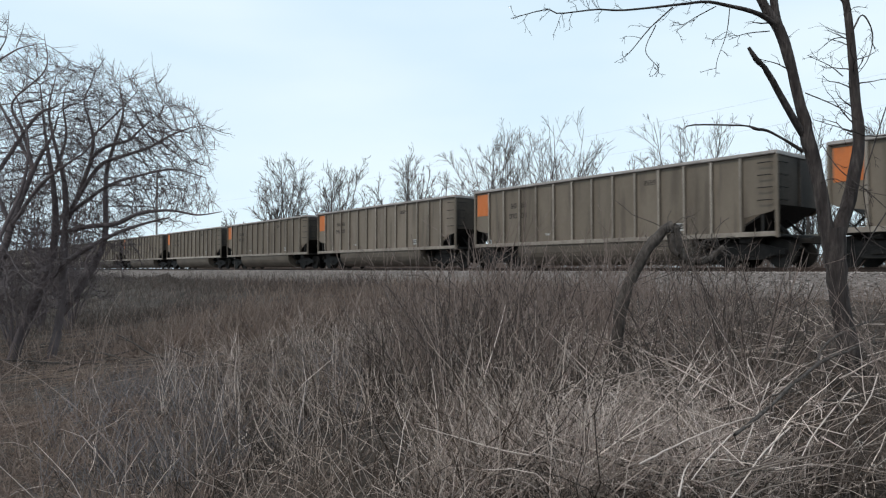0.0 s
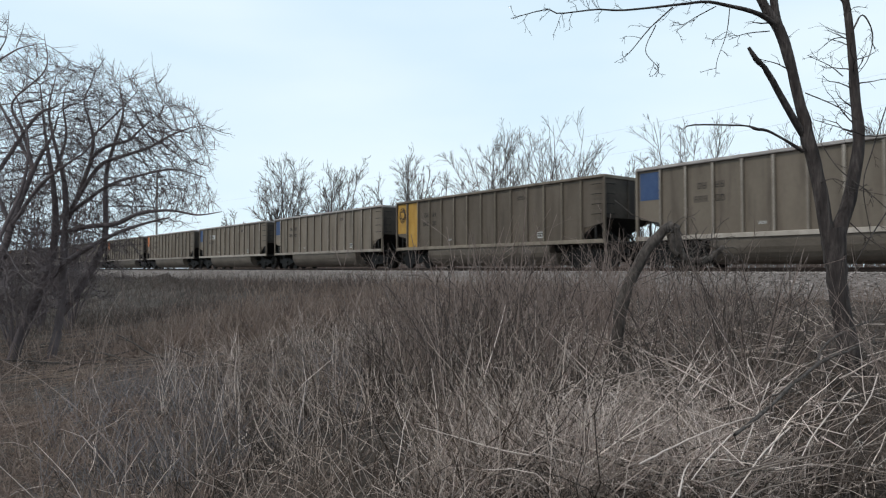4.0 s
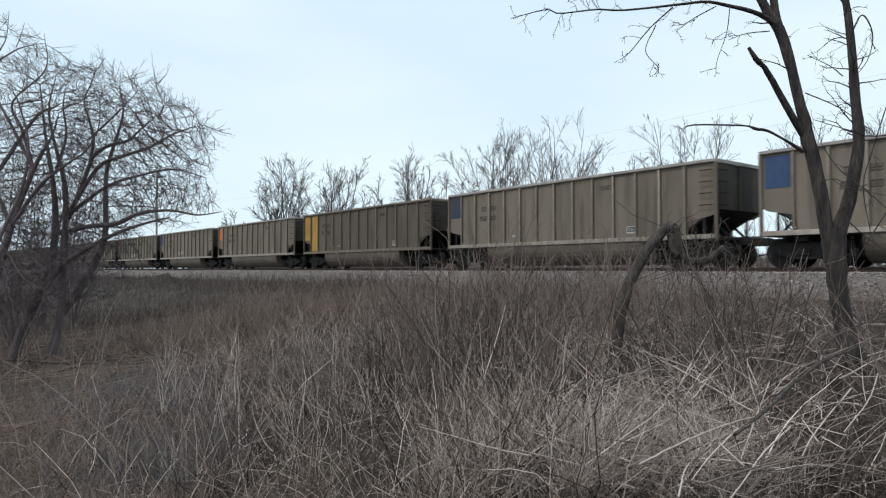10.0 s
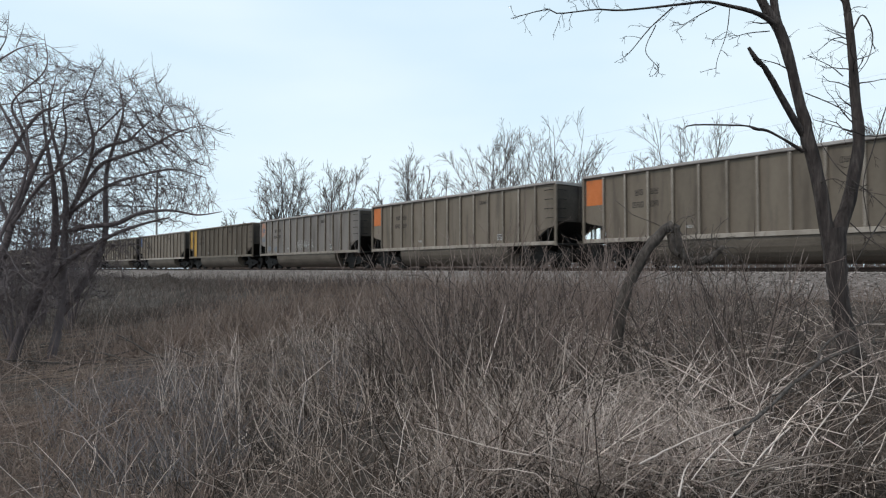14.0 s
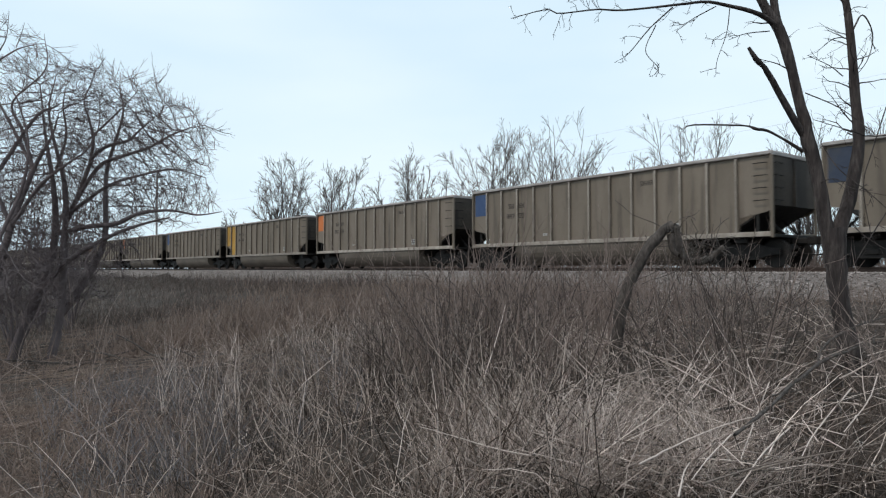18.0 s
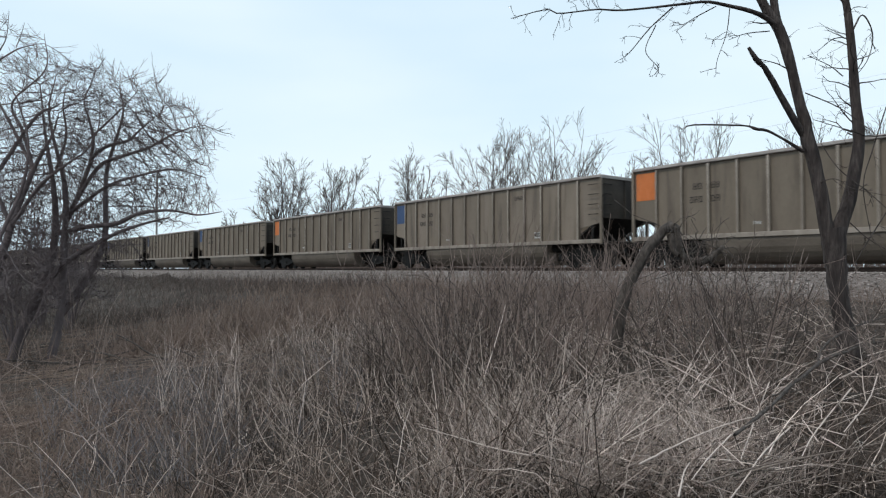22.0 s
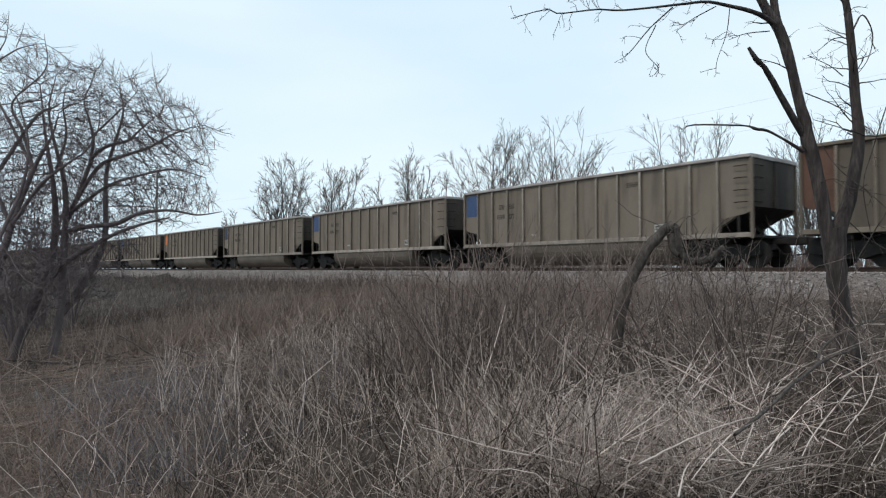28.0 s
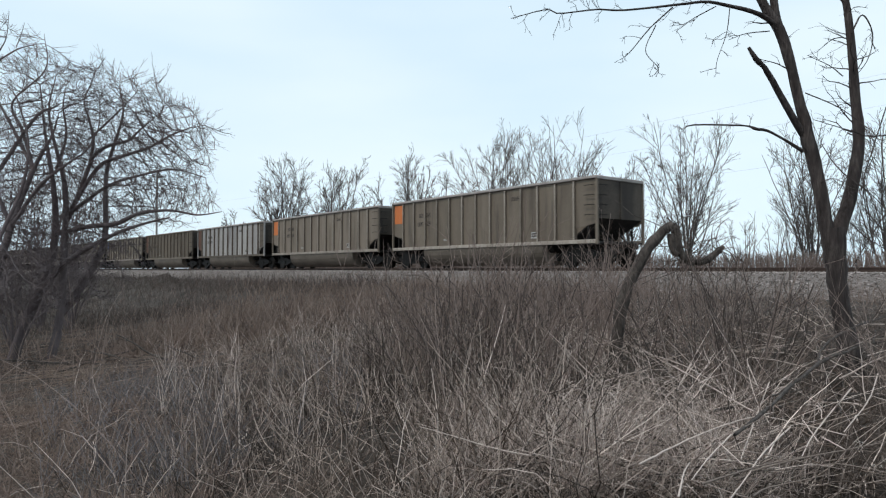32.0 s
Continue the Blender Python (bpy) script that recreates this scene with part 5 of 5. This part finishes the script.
    off = np.repeat(rng.uniform(4.0, 6.4, 90), 26) + rng.normal(0, 0.22, len(s))
    s = s + rng.normal(0, 0.25, len(s))
    ang = BEND * s
    side = SIDE[None] * np.cos(ang)[:, None] - AWAY[None] * np.sin(ang)[:, None]
    p = CENTRE[None] - side * (1 / BEND - off)[:, None]
    x, y = p[:, 0], p[:, 1]
    stems("toe_tufts", rng, x, y, ground_z(x, y) - 0.03, rng.uniform(0.2, 0.75, len(x)), 0.55, 0.0055, M_LITTER, "brown tufts of dead weeds before the ballast", 4, 0.2, -0.02, 3, 1)
    n = 6500
    s = 26 + 170 * rng.random(n) ** 1.4
    off = rng.uniform(4.0, 8.5, n)
    ang = BEND * s
    side = SIDE[None] * np.cos(ang)[:, None] - AWAY[None] * np.sin(ang)[:, None]
    p = CENTRE[None] - side * (1 / BEND - off)[:, None]
    x, y = p[:, 0], p[:, 1]
    stems("bank_weeds", rng, x, y, ground_z(x, y) - 0.03, rng.uniform(0.35, 0.95, n), 0.7, 0.009, M_DARKWEED, "dark brown weeds on the shoulder of the bank", 3, 0.2, -0.03, 3, 1)
    # weeds on the far shoulder of the track
    n = 17000
    s = -25 + 110 * rng.random(n)
    off = -rng.uniform(4.4, 7.5, n)
    ang = BEND * s
    side = SIDE[None] * np.cos(ang)[:, None] - AWAY[None] * np.sin(ang)[:, None]
    p = CENTRE[None] - side * (1 / BEND - off)[:, None]
    x, y = p[:, 0], p[:, 1]
    z = ground_z(x, y) - 0.03
    stems("shoulder_weeds", rng, x, y, z, (0.66 - z) * rng.uniform(0.85, 1.05, n), 0.25, 0.02, M_TWIG, "brown weeds on the far shoulder of the track", 3, 0.12, 0.0, 3, 0)
    # arching canes
    x, y, z, a = clumped(rng, 85, 6, -8, 9, 4.0, 14, 1.2, 0.2)
    keep = ~((x / y > 0.21) & (x / y < 0.36) & (y < 8.4)) & (rng.random(len(x)) < grassy(x, y))
    x, y, z, a = x[keep], y[keep], z[keep], a[keep]
    stems("arching_canes", rng, x, y, z, rng.uniform(0.9, 1.7, len(x)), 0.6, 0.004, M_TWIG, "thin red-brown canes arching over the grass", 9, 0.06, -0.11, 3, 0, a)
    # far bank
    x, y, z = scatter(rng, 26000, -120, 4, 14, 120, 1.8)
    keep = rng.random(len(x)) < 0.22 + 0.78 * grassy(x, y)
    x, y, z = x[keep], y[keep], z[keep]
    stems("far_grass", rng, x, y, z, rng.uniform(0.3, 0.9, len(x)), 0.8, 0.009, M_LITTER, "dry grass along the far part of the bank", 3, 0.25, -0.05)
    # thicket on the low ground beyond the track
    n = 4500
    s = 36 + 330 * rng.random(n) ** 1.4
    off = -rng.uniform(5, 16, n)
    ang = BEND * s
    side = SIDE[None] * np.cos(ang)[:, None] - AWAY[None] * np.sin(ang)[:, None]
    p = CENTRE[None] - side * (1 / BEND - off)[:, None]
    x, y = p[:, 0], p[:, 1]
    stems("far_thicket", rng, x, y, ground_z(x, y), rng.uniform(2.2, 3.8, n), 0.4, 0.016, M_TWIG, "low leafless thicket beyond the track", 3, 0.15, 0.02, 3, 2)


def shrub(x, y, height, count, seed, spread, label, material):
    rng = np.random.default_rng(seed)
    z = float(ground_z(x, y)) - 0.04
    bush = new("brush_shrub")
    bush.matrix_basis = pose(x, y, z)
    a = rng.uniform(0, 6.28, count)
    l = rng.uniform(0.05, spread, count)
    start = np.stack([np.cos(a) * l * 0.6, np.sin(a) * l * 0.6, np.zeros(count)], 1)
    way = np.stack([np.cos(a) * l, np.sin(a) * l, np.ones(count)], 1)
    p, r = shoots(rng, start, way, height * rng.uniform(0.6, 1.05, count), np.full(count, 0.0085), np.full(count, 0.003), 7, 0.09, 0.03)
    for i in range(count):
        q, w = p[i:i + 1], r[i:i + 1]
        p1, r1 = branch_off(rng, q, w, 5, 0.3, 0.97, 0.36, 0.45, 0.05, 5, 0.13, 0.6, 0.0032)
        p2, r2 = branch_off(rng, p1, r1, 1, 0.3, 0.95, 0.45, 0.42, 0.04, 4, 0.15, 0.7, 0.0024)
        link_mesh("stem", tubes("stem", [(q, w, 4), (p1, r1, 3), (p2, r2, 3)]), material, bush)
    return tagged(bush, label, "shrub", "shrubs on the bank")


def build_shrubs():
    rng = random.Random(8)
    n = 0
    while n < 36:
        y = rng.uniform(5.6, 12.0)
        b = rng.triangular(-0.16, 0.52, 0.2)
        x = b * y
        if from_track(x, y) < 7.4 or (0.19 < b < 0.36 and y < 8.6):
            continue
        shrub(x, y, rng.uniform(1.2, 2.1) * (0.64 if b < -0.05 else 1.0), rng.randint(6, 13), 300 + n, 0.75, "leafless red-brown brush shrub among dry grass", M_TWIG)
        n += 1
    while n < 56:
        y = rng.uniform(5.8, 9.8)
        b = rng.uniform(-0.02, 0.52)
        if from_track(b * y, y) < 7.0 or (0.22 < b < 0.33 and y < 8.4):
            continue
        shrub(b * y, y, rng.uniform(1.1, 1.75), rng.randint(4, 7), 300 + n, 0.85, "sparse dark leafless shrub among dry grass", M_DARKWEED)
        n += 1


def fallen_stick(x, y, length, radius, turn, tilt, lift, seed, material, label):
    rng = np.random.default_rng(seed)
    stick = new("fallen_stick")
    stick.matrix_basis = pose(x, y, float(ground_z(x, y)) + lift, 0, 0, turn)
    c, t = math.cos(radians(tilt)), math.sin(radians(tilt))
    p, r = shoots(rng, np.zeros((1, 3)), np.array([[c, 0, t]]), np.array([length]), np.array([radius]), np.array([radius * 0.4]), 10, 0.07, -0.01)
    link_mesh("stick", tubes("stick", [(p, r, 6)]), material, stick)
    a, b = branch_off(rng, p, r, 2, 0.4, 0.9, 0.35, 0.45, 0.02, 5, 0.15, 0.5, 0.003)
    link_mesh("twig_spray", tubes("twig_spray", [(a, b, 4)]), material, stick)
    tagged(stick, label, "stick", "fallen sticks in the grass")


def build_sticks():
    rng = random.Random(77)
    for i in range(16):
        y = rng.uniform(4.4, 8.5)
        x = y * rng.uniform(0.42, 0.66)
        fallen_stick(x, y, rng.uniform(0.5, 1.0), rng.uniform(0.005, 0.009), rng.uniform(0, 360), rng.uniform(0, 28), rng.uniform(0.1, 0.3), 500 + i, M_PALESTRAW, "bleached fallen stick lying on dry grass")
    for i in range(18):
        y = rng.uniform(4.6, 8.2)
        x = y * rng.uniform(0.4, 0.68)
        fallen_stick(x, y, rng.uniform(0.8, 2.0), rng.uniform(0.006, 0.014), rng.uniform(10, 70), rng.uniform(0, 12), rng.uniform(0.08, 0.28), 540 + i, M_HOOK, "dark fallen branch lying across dry stalks")
    for i in range(14):
        y = rng.uniform(9, 16)
        x = -y * rng.uniform(0.3, 0.66)
        fallen_stick(x, y, rng.uniform(0.8, 2.2), rng.uniform(0.01, 0.022), rng.uniform(0, 360), rng.uniform(0, 20), 0.06, 560 + i, M_HOOK, "dark fallen branch on the bare slope")
    branch = new("fallen_branch")
    tagged(branch, "dark dead branch lying across the dry stalks", "branch")
    limb_part(branch, "wood", [(1.57, 3.64, -0.93, 0.008), (2.0, 4.16, -0.9, 0.012), (2.2, 4.4, -0.87, 0.011), (2.57, 4.94, -0.87, 0.015), (2.73, 5.1, -0.85, 0.013), (3.22, 5.78, -0.85, 0.017), (3.55, 6.04, -0.8, 0.014), (3.76, 6.24, -0.8, 0.011), (4.01, 6.48, -0.78, 0.012), (4.33, 6.46, -0.72, 0.008)], 24, 7, M_HOOK, gnarl=0.16)
    branch = new("fallen_branch")
    tagged(branch, "dark dead branch lying across the dry stalks", "branch")
    limb_part(branch, "wood", [(3.19, 5.74, -0.86, 0.013), (3.51, 6.24, -0.79, 0.011), (3.96, 6.8, -0.73, 0.012), (4.68, 7.56, -0.67, 0.01), (6.32, 9.54, -0.71, 0.008), (6.78, 9.62, -0.61, 0.005)], 24, 7, M_HOOK, gnarl=0.16)
    branch = new("fallen_branch")
    tagged(branch, "bleached dead branch lying across the dry stalks", "branch")
    limb_part(branch, "wood", [(2.57, 5.3, -0.92, 0.0052), (2.01, 4.32, -0.97, 0.004), (1.56, 3.54, -1.03, 0.0029)], 24, 7, M_PALESTRAW, gnarl=0.16)
    branch = new("fallen_branch")
    tagged(branch, "bleached dead branch lying across the dry stalks", "branch")
    limb_part(branch, "wood", [(2.98, 4.92, -0.91, 0.0052), (2.2, 3.98, -0.99, 0.004), (1.87, 3.52, -1.01, 0.0029)], 24, 7, M_PALESTRAW, gnarl=0.16)
    branch = new("fallen_branch")
    tagged(branch, "bleached dead branch lying across the dry stalks", "branch")
    limb_part(branch, "wood", [(2.19, 6.64, -0.95, 0.0052), (1.93, 4.92, -0.88, 0.0046), (2.02, 4.36, -0.96, 0.004), (2.16, 4.18, -0.98, 0.0034), (2.32, 3.88, -0.99, 0.0029)], 24, 7, M_PALESTRAW, gnarl=0.16)
    branch = new("fallen_branch")
    tagged(branch, "bleached dead branch lying across the dry stalks", "branch")
    limb_part(branch, "wood", [(2.1, 4.08, -0.99, 0.0052), (1.71, 3.6, -1.01, 0.0044), (1.5, 3.34, -1.06, 0.0036), (1.26, 2.98, -1.05, 0.0029)], 24, 7, M_PALESTRAW, gnarl=0.16)
    branch = new("fallen_branch")
    tagged(branch, "bleached dead branch lying across the dry stalks", "branch")
    limb_part(branch, "wood", [(0.95, 3.28, -0.98, 0.0052), (1.41, 3.8, -0.98, 0.0044), (1.78, 4.1, -0.96, 0.0036), (2.14, 4.36, -0.96, 0.0029)], 24, 7, M_PALESTRAW, gnarl=0.16)
    branch = new("fallen_branch")
    tagged(branch, "bleached dead branch lying across the dry stalks", "branch")
    limb_part(branch, "wood", [(1.7, 3.9, -0.96, 0.0052), (1.42, 3.58, -1.02, 0.004), (1.16, 3.16, -1.02, 0.0029)], 24, 7, M_PALESTRAW, gnarl=0.16)
    branch = new("fallen_branch")
    tagged(branch, "bleached dead branch lying across the dry stalks", "branch")
    limb_part(branch, "wood", [(1.52, 3.72, -0.99, 0.0046), (1.54, 3.46, -1.04, 0.0025)], 24, 7, M_PALESTRAW, gnarl=0.16)
    branch = new("fallen_branch")
    tagged(branch, "bleached dead branch lying across the dry stalks", "branch")
    limb_part(branch, "wood", [(2.23, 4.18, -0.97, 0.0046), (2.1, 3.78, -1.0, 0.0025)], 24, 7, M_PALESTRAW, gnarl=0.16)
    branch = new("fallen_branch")
    tagged(branch, "bleached dead branch lying across the dry stalks", "branch")
    limb_part(branch, "wood", [(2.18, 3.88, -1.0, 0.0046), (2.13, 3.58, -0.99, 0.0025)], 24, 7, M_PALESTRAW, gnarl=0.16)
    branch = new("fallen_branch")
    tagged(branch, "bleached dead branch lying across the dry stalks", "branch")
    limb_part(branch, "wood", [(3.58, 5.54, -0.9, 0.0052), (2.92, 4.62, -0.93, 0.004), (2.33, 3.92, -0.98, 0.0029)], 24, 7, M_PALESTRAW, gnarl=0.16)
    branch = new("fallen_branch")
    tagged(branch, "bleached dead branch lying across the dry stalks", "branch")
    limb_part(branch, "wood", [(2.27, 6.14, -0.9, 0.0052), (2.02, 5.64, -0.93, 0.004), (1.68, 4.84, -0.91, 0.0029)], 24, 7, M_PALESTRAW, gnarl=0.16)
    branch = new("fallen_branch")
    tagged(branch, "bleached dead branch lying across the dry stalks", "branch")
    limb_part(branch, "wood", [(2.81, 6.2, -0.91, 0.0046), (2.22, 4.7, -0.91, 0.0025)], 24, 7, M_PALESTRAW, gnarl=0.16)
    branch = new("fallen_branch")
    tagged(branch, "bleached dead branch lying across the dry stalks", "branch")
    limb_part(branch, "wood", [(1.2, 3.14, -1.03, 0.0052), (1.6, 3.44, -1.04, 0.004), (1.85, 3.5, -1.01, 0.0029)], 24, 7, M_STRAW, gnarl=0.16)
    branch = new("fallen_branch")
    tagged(branch, "bleached dead branch lying across the dry stalks", "branch")
    limb_part(branch, "wood", [(1.03, 2.96, -1.03, 0.0052), (1.16, 3.26, -1.02, 0.004), (1.27, 3.48, -1.03, 0.0029)], 24, 7, M_PALESTRAW, gnarl=0.16)
    branch = new("fallen_branch")
    tagged(branch, "bleached dead branch lying across the dry stalks", "branch")
    limb_part(branch, "wood", [(1.55, 3.4, -1.05, 0.0052), (1.84, 3.48, -1.01, 0.0044), (2.19, 3.6, -0.99, 0.0036), (2.44, 3.68, -0.97, 0.0029)], 24, 7, M_STRAW, gnarl=0.16)
    branch = new("fallen_branch")
    tagged(branch, "bleached dead branch lying across the dry stalks", "branch")
    limb_part(branch, "wood", [(1.4, 3.06, -1.06, 0.0052), (1.53, 3.2, -1.07, 0.0044), (1.65, 3.26, -1.07, 0.0036), (1.87, 3.28, -1.03, 0.0029)], 24, 7, M_STRAW, gnarl=0.16)
    branch = new("fallen_branch")
    tagged(branch, "bleached dead branch lying across the dry stalks", "branch")
    limb_part(branch, "wood", [(2.15, 7.4, -0.93, 0.0052), (2.18, 6.08, -0.91, 0.004), (2.01, 4.72, -0.9, 0.0029)], 24, 7, M_PALESTRAW, gnarl=0.16)
    branch = new("fallen_branch")
    tagged(branch, "dark dead branch lying across the dry stalks", "branch")
    limb_part(branch, "wood", [(1.3, 3.72, -1.32, 0.006), (1.6, 4.6, -1.2, 0.005), (1.65, 4.75, -0.82, 0.003)], 24, 7, M_HOOK, gnarl=0.16)


def stone(x, y, size, seed):
    rng = random.Random(seed)
    bm = bmesh.new()
    bmesh.ops.create_icosphere(bm, subdivisions=2, radius=size)
    for v in bm.verts:
        v.co *= rng.uniform(0.8, 1.1)
        v.co.z *= 0.6
    ob = part("stone", bm, M_PALESTONE, None)
    ob.matrix_basis = pose(x, y, float(ground_z(x, y)) + size * 0.3, 0, 0, rng.uniform(0, 360))
    tagged(ob, "pale rounded stone lying in dry grass", "stone", "pale stones in the grass")


build_brush()
build_shrubs()
build_sticks()
for i, (x, y, size) in enumerate(((2.78, 4.3, 0.05), (2.95, 4.5, 0.035), (2.7, 4.45, 0.025), (3.02, 4.9, 0.04))):
    stone(x, y, size, 90 + i)


# ---- what moves ----
def motions():
    steps = [i * 1.0 for i in range(33)]
    for n, car in enumerate(CARS):
        walk(car, [(t, car_pose(n, t)) for t in steps])
    # every wheelset rolls at the same rate: the front and the rear one of a truck each share one set of rows
    rolled = {}
    for car in CARS:
        for truck in car.children:
            if not truck.name.startswith("truck"):
                continue
            for ws in truck.children:
                if not ws.name.startswith("wheelset"):
                    continue
                end = 1 if ws.location.x > 0 else -1
                if end not in rolled:
                    rows = [(i / FPS, pose(end * AXLE, 0, WHEEL_R, 0, math.degrees(travelled(i / FPS) / WHEEL_R) % 360, 0)) for i in range(int(CLIP * FPS) + 1)]
                    walk(ws, rows)
                    rolled[end] = ws.animation_data
                else:
                    ws.rotation_mode = "QUATERNION"
                    ws.animation_data_create()
                    ws.animation_data.action = rolled[end].action
                    ws.animation_data.action_slot = rolled[end].action_slot


motions()
